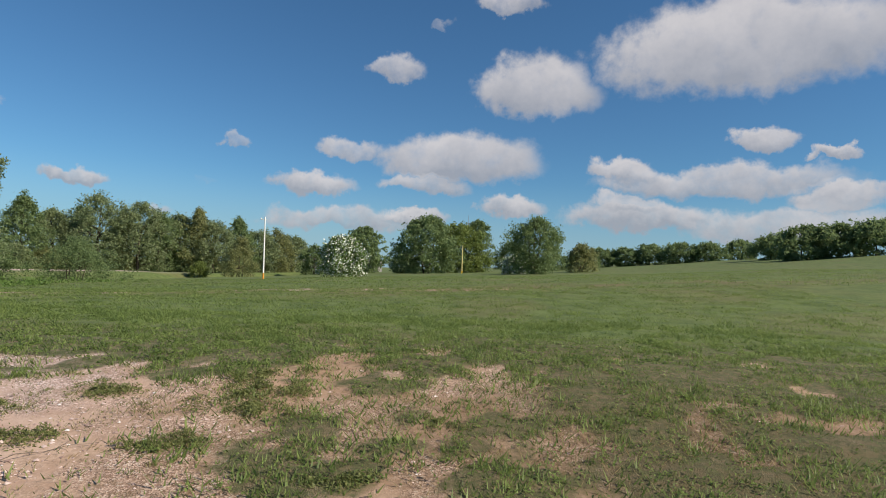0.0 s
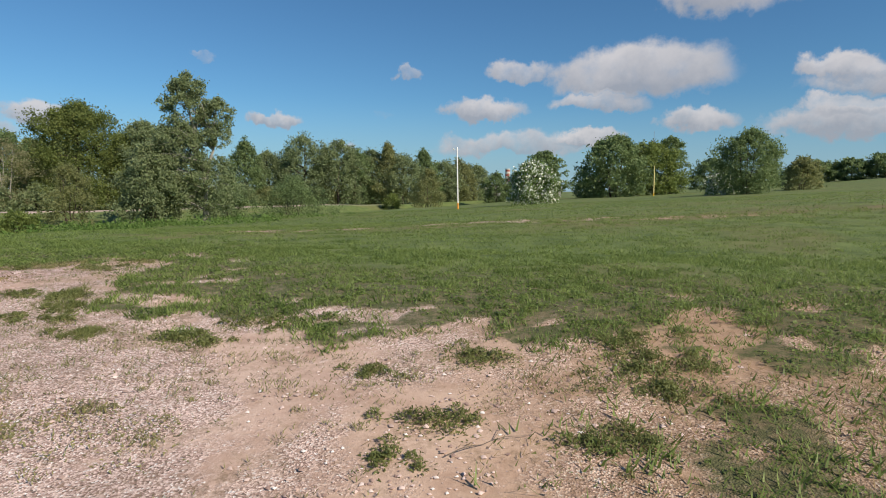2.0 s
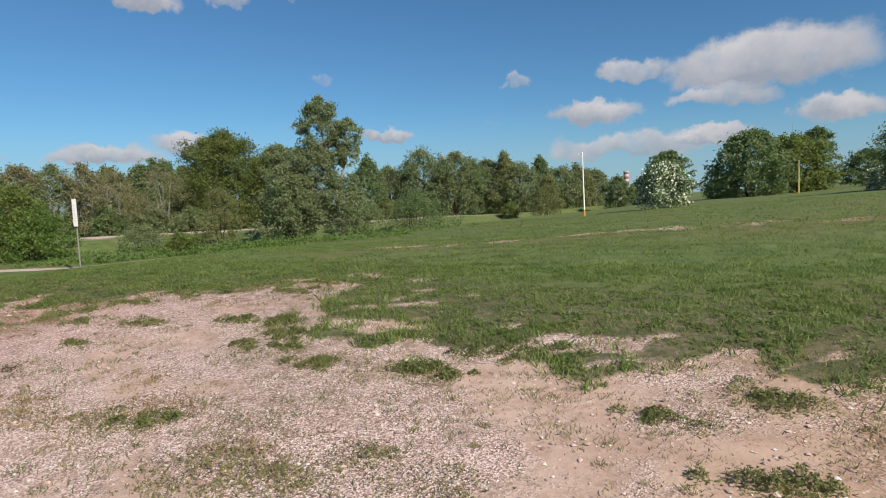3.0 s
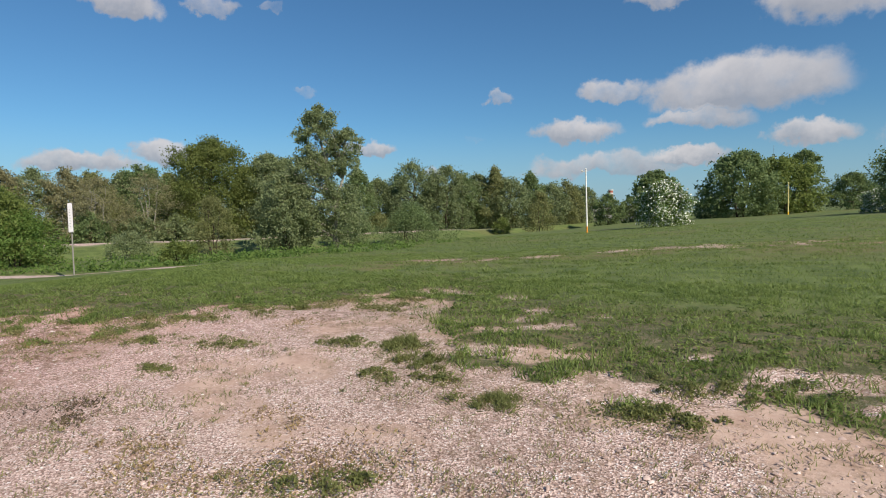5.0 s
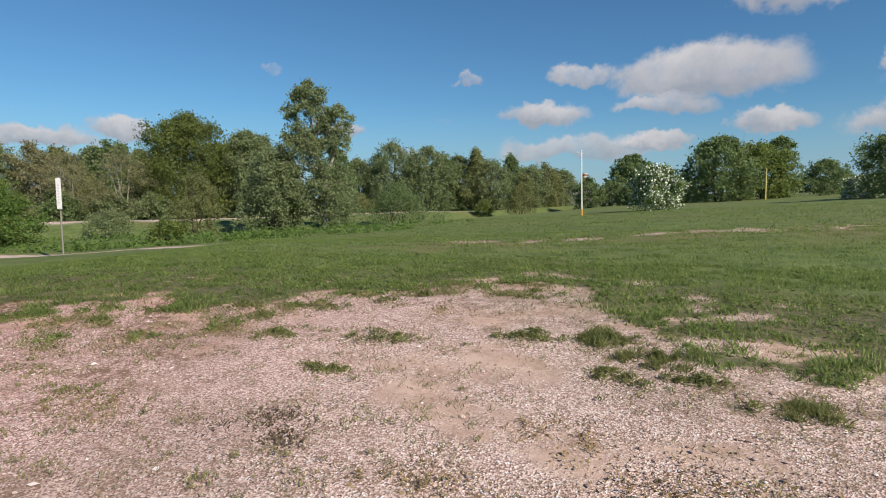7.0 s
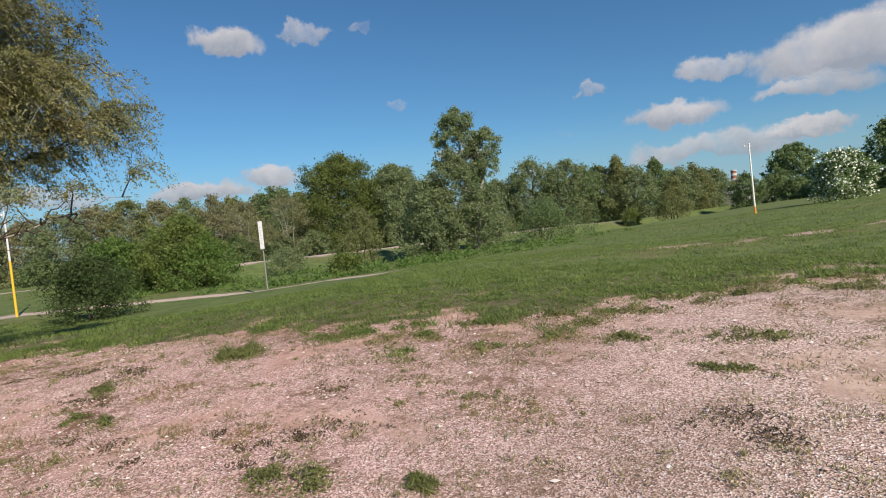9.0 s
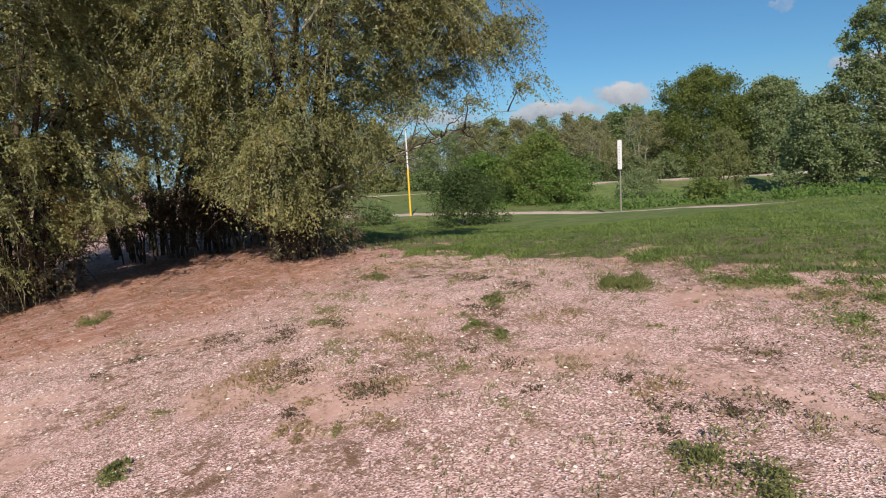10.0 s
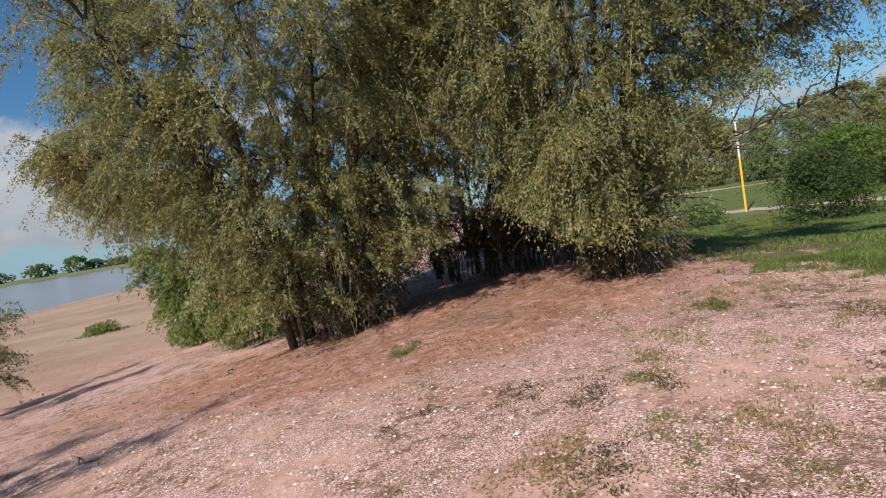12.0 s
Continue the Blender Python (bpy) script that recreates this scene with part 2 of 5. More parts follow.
# ground: sand, gravel and turf by how much of each lies there
m = Nodes("ground")
m.coords()
grass, litter, dry = m.attribute("grass"), m.attribute("litter"), m.attribute("dry")
rosy = m.attribute("rosy")
beach, near, ochre = m.attribute("beach"), m.attribute("near"), m.attribute("ochre")
big, mid, fine = m.noise(0.35, 4.0), m.noise(2.2, 5.0, 0.6), m.noise(24.0, 6.0, 0.7)
sand = m.mix(m.ramp(mid, 0.32, 0.68), (0.405, 0.272, 0.212), (0.550, 0.400, 0.325))
sand = m.mix(m.math("MULTIPLY", m.ramp(fine, 0.35, 0.75), 0.45), sand, (0.58, 0.44, 0.365))
chips = m.cells(95.0)
hue = m.tree.nodes.new("ShaderNodeSeparateColor")
m.tree.links.new(chips, hue.inputs["Color"])
gravel = m.mix(m.ramp(hue.outputs["Red"], 0.1, 0.95), (0.300, 0.196, 0.160), (0.72, 0.552, 0.492))
gravel = m.mix(m.ramp(hue.outputs["Green"], 0.91, 0.95), gravel, (0.82, 0.76, 0.73))
gravel = m.mix(m.ramp(hue.outputs["Blue"], 0.93, 0.97), gravel, (0.13, 0.095, 0.08))
gravelly = m.ramp(m.math("ADD", m.math("ADD", m.noise(0.9, 4.0, 0.6), m.math("MULTIPLY", m.attribute("stony"), 0.15)), m.math("MULTIPLY", fine, 0.22)), 0.52, 0.66)
base = m.mix(m.math("MULTIPLY", gravelly, m.math("SUBTRACT", 1.0, beach, True)), sand, gravel)
base = m.mix(m.math("MULTIPLY", beach, 0.75), base, m.mix(m.ramp(m.noise(0.25, 5.0, 0.6), 0.35, 0.65), (0.27, 0.175, 0.115), (0.39, 0.275, 0.195)))
base = m.mix(m.math("MULTIPLY", litter, m.ramp(m.noise(5.0, 6.0, 0.75), 0.32, 0.62, (0.0, 0.85))), base, m.mix(m.noise(40.0, 4.0), (0.170, 0.075, 0.040), (0.36, 0.175, 0.095)))
stain = m.math("MULTIPLY", m.ramp(m.noise(0.75, 3.0, 0.6), 0.50, 0.62), m.ramp(m.noise(6.5, 5.0, 0.75), 0.46, 0.60))
base = m.mix(m.math("MULTIPLY", m.math("MULTIPLY", stain, m.math("ADD", 0.5, m.math("MULTIPLY", rosy, 0.5))), m.math("SUBTRACT", 1.0, beach, True)), base, (0.185, 0.120, 0.075))
fleck = m.math("MULTIPLY", m.ramp(m.noise(3.4, 6.0, 0.75), 0.47, 0.62), m.ramp(m.noise(26.0, 5.0, 0.8), 0.42, 0.58))
base = m.mix(m.math("MULTIPLY", m.math("MULTIPLY", fleck, m.math("ADD", 0.45, m.math("MULTIPLY", rosy, 0.5))), m.math("SUBTRACT", 1.0, beach, True)), base, (0.200, 0.140, 0.078))
green = m.mix(m.ramp(m.noise(1.3, 5.0, 0.65), 0.3, 0.7), (0.052, 0.084, 0.020), (0.124, 0.166, 0.045))
green = m.mix(m.ramp(m.noise(0.4, 4.0, 0.6), 0.46, 0.66, (0.0, 0.45)), green, (0.128, 0.140, 0.046))
green = m.mix(m.ramp(m.noise(22.0, 6.0, 0.8), 0.45, 0.72), green, (0.185, 0.212, 0.070))
# brown of dry turf and soil, taken darker to hold the blades' shade
green = m.mix(m.math("MULTIPLY", dry, m.ramp(m.noise(7.0, 7.0, 0.8), 0.32, 0.52)), green, (0.180, 0.130, 0.066))
base = m.mix(m.math("MULTIPLY", dry, m.ramp(m.noise(9.0, 7.0, 0.8), 0.35, 0.62, (0.45, 0.95))), base, (0.105, 0.072, 0.034))
# shade among the leaves, put into the turf colour along the gravel
green = m.mix(m.math("MULTIPLY", near, 0.75), green, m.mix(m.ramp(m.noise(30.0, 5.0, 0.75), 0.35, 0.65), (0.026, 0.036, 0.012), (0.080, 0.088, 0.032)))
worn = m.math("ADD", grass, m.math("MULTIPLY", m.math("SUBTRACT", m.noise(7.0, 7.0, 0.75), 0.5), 1.1))
base = m.mix(ochre, base, m.mix(1.0, base, (0.96, 0.89, 0.75), "MULTIPLY"))
base = m.mix(rosy, base, m.mix(1.0, base, (1.0, 0.865, 0.905), "MULTIPLY"))
# soil under the grass, its brown also lowered for shade between blades
base = m.mix(m.math("MULTIPLY", m.ramp(grass, 0.3, 0.8), 0.7), base, (0.135, 0.098, 0.050))
thin = m.math("MULTIPLY", near, m.ramp(m.noise(10.0, 6.0, 0.75), 0.44, 0.60, (0.10, 0.62)))
base = m.mix(m.math("MULTIPLY", m.ramp(worn, 0.42, 0.66), m.math("SUBTRACT", 1.0, thin, True)), base, green)
m.bump(m.math("ADD", m.math("MULTIPLY", fine, 0.6), m.math("MULTIPLY", m.cells(95.0, which="Distance"), m.math("MULTIPLY", gravelly, 0.8))), 0.7, 0.012)
base = m.mix(m.attribute("road"), base, (0.50, 0.46, 0.40))
GROUND = m.done(base, 0.95)

m = Nodes("pebbles")
pick = m.island()
colour = m.mix(m.ramp(pick, 0.0, 0.85), (0.30, 0.195, 0.158), (0.69, 0.528, 0.468))
colour = m.mix(m.ramp(pick, 0.88, 0.95), colour, (0.82, 0.77, 0.73))
PEBBLE = m.done(m.mix(m.math("MULTIPLY", m.noise(60.0), 0.3), colour, (0.36, 0.275, 0.225)), 0.75)

m = Nodes("river water")
m.bump(m.noise(0.8, 4.0, 0.6), 0.35, 0.25)
WATER = m.done(m.mix(m.noise(0.02, 3.0), (0.085, 0.12, 0.18), (0.13, 0.175, 0.25)), 0.16)


def paint(name, colour, worn_colour, rough=0.55):
    m = Nodes(name)
    return m.done(m.mix(m.ramp(m.noise(7.0, 6.0, 0.7), 0.52, 0.75), colour, worn_colour), rough)


YELLOW = paint("yellow paint", (0.72, 0.43, 0.035), (0.55, 0.34, 0.06))
ORANGE = paint("orange paint", (0.72, 0.30, 0.05), (0.5, 0.24, 0.07))
WHITE = paint("white paint", (0.80, 0.78, 0.73), (0.60, 0.57, 0.50))
SIGN_WHITE = paint("dull white enamel", (0.62, 0.60, 0.62), (0.50, 0.48, 0.48), 0.6)
GREY_INK = paint("faded grey ink", (0.34, 0.34, 0.38), (0.45, 0.44, 0.46))
STEEL = paint("weathered steel", (0.22, 0.21, 0.19), (0.30, 0.22, 0.15), 0.5)
BRICK = paint("chimney brick", (0.30, 0.10, 0.075), (0.22, 0.09, 0.07), 0.9)
CONCRETE = paint("pale concrete", (0.50, 0.47, 0.43), (0.38, 0.36, 0.33), 0.9)


# ---------------------------------------------------------------- helpers for meshes
RNG = np.random.default_rng(7)


def smooth(a, b, v):
    t = np.clip((v - a) / (b - a), 0, 1)
    return t * t * (3 - 2 * t)


GRID = np.random.default_rng(3).random((256, 256))


def value_noise(x, y, size, octaves=3):
    """Smooth numbers between 0 and 1 over the plan, with features of about that size."""
    x, y = np.asarray(x, float) / size, np.asarray(y, float) / size
    total, weight, gain = 0.0, 0.0, 1.0
    for k in range(octaves):
        i, j = np.floor(x).astype(int), np.floor(y).astype(int)
        u, v = x - i, y - j
        u, v = u * u * (3 - 2 * u), v * v * (3 - 2 * v)
        g = lambda a, b: GRID[(a + 37 * k) % 256, (b + 91 * k) % 256]  # noqa: E731
        n = (g(i, j) * (1 - u) + g(i + 1, j) * u) * (1 - v) + (g(i, j + 1) * (1 - u) + g(i + 1, j + 1) * u) * v
        total, weight, gain, x, y = total + gain * n, weight + gain, gain * 0.5, x * 2.03, y * 2.03
    return total / weight


def mesh_from(name, verts, faces, material, shade=False, sizes=None):
    """A mesh from arrays: faces is an (n, 3) or (n, 4) array, or flat indices with the size of each face."""
    me = bpy.data.meshes.new(name)
    verts = np.asarray(verts, np.float32)
    if sizes is None:
        sizes = np.full(len(faces), faces.shape[1])
    flat = np.asarray(faces, np.int32).ravel()
    me.vertices.add(len(verts))
    me.vertices.foreach_set("co", verts.ravel())
    me.loops.add(len(flat))
    me.loops.foreach_set("vertex_index", flat)
    me.polygons.add(len(sizes))
    me.polygons.foreach_set("loop_start", np.r_[0, np.cumsum(sizes)[:-1]].astype(np.int32))
    me.polygons.foreach_set("loop_total", np.asarray(sizes, np.int32))
    if shade:
        me.polygons.foreach_set("use_smooth", np.ones(len(sizes), bool))
    me.update(calc_edges=True)
    me.materials.append(material)
    return me


def part_mesh(name, me, parent, label=""):
    ob = new(name, me)
    ob.parent = parent
    return tagged(ob, label) if label else ob


def part(name, bm, material, parent, label=""):
    me = bpy.data.meshes.new(name)
    bm.to_mesh(me)
    bm.free()
    me.materials.append(material)
    return part_mesh(name, me, parent, label)


class Tubes:
    """Tapered round limbs, gathered into one mesh."""

    def __init__(self, sides=6):
        self.sides, self.verts, self.faces, self.count = sides, [], [], 0

    def add(self, points, radii):
        points, n, k = np.asarray(points, float), len(points), self.sides
        along = np.gradient(points, axis=0)
        along /= np.linalg.norm(along, axis=1, keepdims=True) + 1e-9
        ref = np.where(np.abs(along[:, 2:]) > 0.9, [[1.0, 0, 0]], [[0, 0, 1.0]])
        a = np.cross(along, ref)
        a /= np.linalg.norm(a, axis=1, keepdims=True) + 1e-9
        b = np.cross(along, a)
        turn = np.linspace(0, 2 * np.pi, k, endpoint=False)
        ring = a[:, None] * np.cos(turn)[None, :, None] + b[:, None] * np.sin(turn)[None, :, None]
        self.verts.append((points[:, None] + ring * np.asarray(radii)[:, None, None]).reshape(-1, 3))
        i, j = np.meshgrid(np.arange(n - 1), np.arange(k), indexing="ij")
        quad = np.stack([i * k + j, i * k + (j + 1) % k, (i + 1) * k + (j + 1) % k, (i + 1) * k + j], -1).reshape(-1, 4)
        self.faces.append(quad + self.count)
        self.count += n * k

    def mesh(self, name, material):
        return mesh_from(name, np.concatenate(self.verts), np.concatenate(self.faces), material, shade=True)


def arc(start, end, sag, n=7, wobble=0.0, rng=RNG):
    """A bent way from start to end; sag lifts (or drops) its middle."""
    t = np.linspace(0, 1, n)[:, None]
    p = np.asarray(start)[None] * (1 - t) + np.asarray(end)[None] * t
    p[:, 2] += (4 * t * (1 - t))[:, 0] * sag
    if wobble:
        p[1:-1] += rng.normal(0, wobble, (n - 2, 3))
    return p


def unit(v):
    return v / (np.linalg.norm(v, axis=-1, keepdims=True) + 1e-9)


def leaf_mesh(name, centres, axis, facing, length, width, material, slim=False):
    """Leaves, tip and stalk along axis, flat side towards facing."""
    n = len(centres)
    axis = unit(axis)
    side = unit(np.cross(axis, facing))
    length, width = np.broadcast_to(length, n)[:, None], np.broadcast_to(width, n)[:, None]
    if slim:                                                # narrow pointed leaves
        verts = np.stack([centres - axis * length / 2 - side * width / 2, centres - axis * length / 2 + side * width / 2, centres + axis * length / 2], 1)
        return mesh_from(name, verts.reshape(-1, 3), np.arange(3 * n).reshape(n, 3), material)
    verts = np.stack([centres - axis * length / 2, centres + side * width / 2 - axis * length * 0.05,
                      centres + axis * length / 2, centres - side * width / 2 - axis * length * 0.05], 1).reshape(-1, 3)
    return mesh_from(name, verts, np.arange(4 * n).reshape(n, 4), material)


# ---------------------------------------------------------------- ground
def far_road(x):
    return np.interp(x, (-110, -74, -54, -50, -45, -37, -24, -10), (4, 18, 34, 44, 58, 82, 120, 150))


def height(x, y):
    """The lie of the land: a bank that falls to the river, a meadow behind it, a rise at its far end."""
    x, y = np.asarray(x, float), np.asarray(y, float)
    near = np.where(y > -10, 0.05 + 0.084 * np.minimum(y, 6.2), -0.79 + 0.02 * (y + 10))
    far = 0.85 + 0.05 * np.clip(x, -33, 60) + 0.0007 * np.clip(x - 8, 0, 60) ** 2
    w = np.maximum(smooth(6, 26, y), smooth(12, 27, -x) * smooth(1, 7, y))
    w = np.maximum(w, smooth(6, 40, x) * smooth(-5, 15, y))
    z = near * (1 - w) + far * w
    z = z - 2.2 * smooth(-46, -75, y)
    ditch = np.abs(x - np.interp(y, (22, 31, 37, 45, 54, 81, 100), (-50, -45, -39.2, -36.5, -34, -30.5, -26)))
    z = z - 1.05 * np.exp(-(ditch / 4.6) ** 2) * smooth(22, 31, y) * smooth(112, 95, y)
    z = z + (0.05 + 0.50 * smooth(-72, -58, x)) * np.exp(-((y - far_road(x)) * np.where(x > -54, 0.4, 0.7) / 2.6) ** 2) * smooth(-110, -90, x) * smooth(-24, -30, x)
    return z + 0.05 * (value_noise(x, y, 1.7) - 0.5) * smooth(-30, -5, y) + 0.25 * (value_noise(x + 90, y, 9.0) - 0.5) * smooth(12, 30, np.hypot(x + 6, y - 2))


def edge_line(x):
    """Where the gravel gives way to the turf, as y over x."""
    return np.interp(x, (-24, -19.5, -17.5, -16.1, -15.4, -14, -12.6, -11.4, -10.8, -10.2, -9.6, -9.0, -8.4, -7.6, -6.9, -6.3, -5.8, -4.9, -4.1, -3.4, -2.6, -1.7, -0.5, 3, 8),
                     (1.9, 3.1, 3.6, 4.1, 4.5, 4.9, 5.3, 5.4, 5.8, 6.5, 7.3, 8.0, 7.8, 6.9, 5.9, 5.5, 5.4, 5.0, 4.95, 5.1, 5.4, 5.5, 5.5, 5.2, 5.0))


BARE_SPOTS = ((-5.83, 7.16, 0.18), (-7.12, 8.30, 0.30), (-6.57, 7.44, 0.22), (-4.77, 5.78, 0.16), (-4.3, 5.5, 0.18))


def worn_band(x, y):
    """A strip of bare, trodden soil that runs across the meadow, 0 to 1."""
    off = y - np.interp(x, (-16, -13.5, -10.4, -8.2, -6.3, -3.0, 3, 12), (14.8, 15.4, 15.6, 18.6, 20.2, 21.0, 20.6, 22))
    broken = smooth(0.36, 0.58, 0.45 * value_noise(x * 0.7 + 3, y + 8, 1.1) + 0.55 * value_noise(x + 13, y * 0.8 + 2, 0.5))
    return np.exp(-(off / 1.9) ** 2) * broken * smooth(-16, -12.5, x) * smooth(10, 0, x)


def turf(x, y):
    """How much grass covers a place, 0 to 1."""
    x, y = np.asarray(x, float), np.asarray(y, float)
    near_edge = smooth(3.2, 0.4, np.abs(y - edge_line(x)))
    d = y - edge_line(x) + 0.9 * (value_noise(x, y, 1.2) - 0.5) + 2.0 * (value_noise(x + 40, y + 9, 0.36, 3) - 0.5) * near_edge
    g = smooth(-0.3, 0.35, d)
    g = np.maximum(g, (0.36 + 0.42 * smooth(0.0, 2.0, x) + 0.7 * smooth(0.42, 0.6, value_noise(x, y + 70, 0.45))) * smooth(-2.4, -0.4, x) * smooth(1.8, 3.4, y))
    bare = smooth(0.56, 0.70, value_noise(x + 11, y + 5, 0.5)) * smooth(3.2, 0.6, d)
    g = g * (1 - 0.8 * bare)
    for sx, sy, size in BARE_SPOTS:
        g = g * (1 - 0.9 * np.exp(-(((x - sx) / size) ** 2 + ((y - sy) / size) ** 2) * (0.6 + 0.8 * value_noise(x + 5, y, 0.3))))
    g = g * (1 - 0.8 * worn_band(x, y))
    track = np.abs(y - track_line(x)) * np.where(x < -35, 0.72, 1.0)
    g = g * (1 - 0.95 * smooth(0.9, 0.45, track + 0.5 * (value_noise(x, y, 0.9) - 0.5)) * (x < -19.5) * (x > -75))
    return g * smooth(-40, -12, y) if np.ndim(g) else float(g)


def dryness(x, y):
    """Where the turf is thin, brown and dry, and its soil darkened as blade shade, 0 to 1."""
    band = y - np.interp(x, (-14, -10.5, -6.5, 0.3, 8, 20), (12.5, 15.3, 18.8, 20.5, 22, 26))
    d = np.exp(-(band / 2.8) ** 2) * (0.12 + 0.6 * smooth(0.42, 0.62, value_noise(x + 3, y + 8, 1.1))) * smooth(-16, -12, x) * smooth(26, 8, x)
    d = d + 0.85 * np.exp(-(((x - 1.6) / 3.0) ** 2 + ((y - 3.9) / 1.9) ** 2)) + 0.30 * smooth(0.56, 0.72, value_noise(x + 17, y + 3, 2.6))
    return np.clip(d, 0, 1)


def track_line(x):
    return np.interp(x, (-75, -60, -44.6, -41, -38, -34.5, -32.5, -29.5, -22), (-16, -5.5, 7.7, 11.0, 14.6, 17.0, 17.9, 19.6, 22.0))


def leaf_litter(x, y):
    """Fallen leaves under the willows, 0 to 1."""
    return smooth(4.9, 2.0, np.hypot((x + 20.6) / 1.15, (y + 0.6) / 1.1)) + smooth(2.8, 1.0, np.hypot(x + 18.6, (y + 3.4) / 1.6)) * 0.9


def grid_lines(*spans):
    out = [np.array([spans[0][0]])]
    for lo, hi, step in spans:
        out.append(np.linspace(lo, hi, max(1, round((hi - lo) / step)) + 1)[1:])
    return np.concatenate(out)


def build_ground():
    xs = grid_lines((-3000, -400, 325), (-400, -110, 29), (-110, -40, 1.4), (-40, -20, 0.4), (-20, 5, 0.2), (5, 14, 0.5), (14, 70, 2), (70, 400, 30), (400, 3000, 325))
    ys = grid_lines((-3000, -400, 325), (-400, -90, 31), (-90, -12, 2), (-12, -4, 0.35), (-4, 10, 0.2), (10, 28, 0.45), (28, 110, 1.6), (110, 400, 29), (400, 3000, 325))
    x, y = np.meshgrid(xs, ys)
    z = height(x, y)
    g = turf(x, y)
    z = z + 0.035 * g * (0.4 + value_noise(x, y, 0.5)) + 0.02 * (value_noise(x + 7, y, 0.35) - 0.5) * (1 - g)
    nx, ny = len(xs), len(ys)
    i, j = np.meshgrid(np.arange(ny - 1), np.arange(nx - 1), indexing="ij")
    faces = np.stack([i * nx + j, i * nx + j + 1, (i + 1) * nx + j + 1, (i + 1) * nx + j], -1).reshape(-1, 4)
    me = mesh_from("ground", np.stack([x, y, z], -1).reshape(-1, 3), faces, GROUND, shade=True)
    road = smooth(1.5, 0.8, np.abs(y - far_road(x)) * np.where(x > -54, 0.45, 0.8)) * smooth(-110, -100, x) * smooth(-33, -44, x)
    fallen = leaf_litter(x, y)
    stony = np.exp(-((x + 8) / 3.4) ** 2 - ((y - 3) / 1.8) ** 2) - 0.9 * np.exp(-((x + 4.6) / 1.1) ** 2 - ((y - 4.4) / 0.7) ** 2) - 0.8 * np.exp(-((x + 2.9) / 1.3) ** 2 - ((y - 3.9) / 0.9) ** 2)
    stony = stony + 0.22 * smooth(-9.5, -12, x) * (1 - np.clip(fallen, 0, 1))
    for name, value in (("grass", g * (1 - 0.9 * road)), ("litter", np.clip(fallen, 0, 1)), ("dry", dryness(x, y)), ("near", smooth(4.0, 1.2, y - edge_line(x))), ("ochre", smooth(-4.0, -1.0, x)), ("rosy", smooth(-7.0, -12.5, x) * smooth(-14, -9, y)),
                        ("road", np.maximum(road * 0.45, 0.5 * smooth(0.8, 0.4, np.abs(y - track_line(x)) * np.where(x < -35, 0.72, 1.0)) * (x < -19.5) * (x > -75))), ("stony", stony), ("beach", smooth(-8, -13, y) * (x < 60))):
        me.attributes.new(name, "FLOAT", "POINT").data.foreach_set("value", np.asarray(value, np.float32).ravel())
    tagged(new("ground", me), "pink-grey gravel and sandy bank running into a green meadow", "ground", kind="structure")


build_ground()


def build_water():
    xs = np.r_[-3000, -1200, -500, np.linspace(-300, 250, 70), 600, 3000]
    ys = np.r_[-3000, -1200, -600, -430, np.linspace(-330, -48, 60)]
    x, y = np.meshgrid(xs, ys)
    nx, ny = len(xs), len(ys)
    i, j = np.meshgrid(np.arange(ny - 1), np.arange(nx - 1), indexing="ij")
    faces = np.stack([i * nx + j, i * nx + j + 1, (i + 1) * nx + j + 1, (i + 1) * nx + j], -1).reshape(-1, 4)
    me = mesh_from("water", np.stack([x, y, np.full_like(x, -1.72)], -1).reshape(-1, 3), faces, WATER, shade=True)
    tagged(new("water", me), "calm pale blue river water along the sand", "water", kind="structure")


build_water()


def build_far_bank():
    """The low green shore on the other side of the river."""
    bm = bmesh.new()
    a = np.linspace(radians(95), radians(200), 60)
    rows = []
    for r, z in ((560, -2.2), (575, -1.2), (600, 0.6), (900, 1.2), (1500, 2.0)):
        rows.append([bm.verts.new((-10 - math.sin(t) * r * (1 + 0.03 * math.sin(9 * t)), math.cos(t) * r, z)) for t in a])
    for p, q in zip(rows, rows[1:]):
        for k in range(len(a) - 1):
            bm.faces.new((p[k], p[k + 1], q[k + 1], q[k]))
    me = bpy.data.meshes.new("far_bank")
    bm.to_mesh(me)
    bm.free()
    mm = Nodes("far meadow")
    me.materials.append(mm.done(mm.mix(mm.noise(0.02, 4.0), (0.10, 0.13, 0.05), (0.20, 0.21, 0.10)), 0.95))
    tagged(new("far_bank", me), "low green far shore beyond the river", "shore", kind="structure")


build_far_bank()


# ---------------------------------------------------------------- trees
BROAD = ((0.0, 0.10, 0.3, 0.55, 0.8, 0.93, 1.0), (0.60, 0.86, 1.0, 0.96, 0.72, 0.42, 0.12))
OVAL = ((0.0, 0.12, 0.4, 0.65, 0.85, 1.0), (0.75, 0.95, 0.85, 0.58, 0.30, 0.05))
LOBE = ((0.0, 0.15, 0.5, 0.8, 0.93, 1.0), (0.40, 0.80, 1.0, 0.80, 0.50, 0.15))
DOME = ((0.0, 0.15, 0.4, 0.7, 0.88, 1.0), (0.90, 1.0, 0.95, 0.72, 0.45, 0.12))


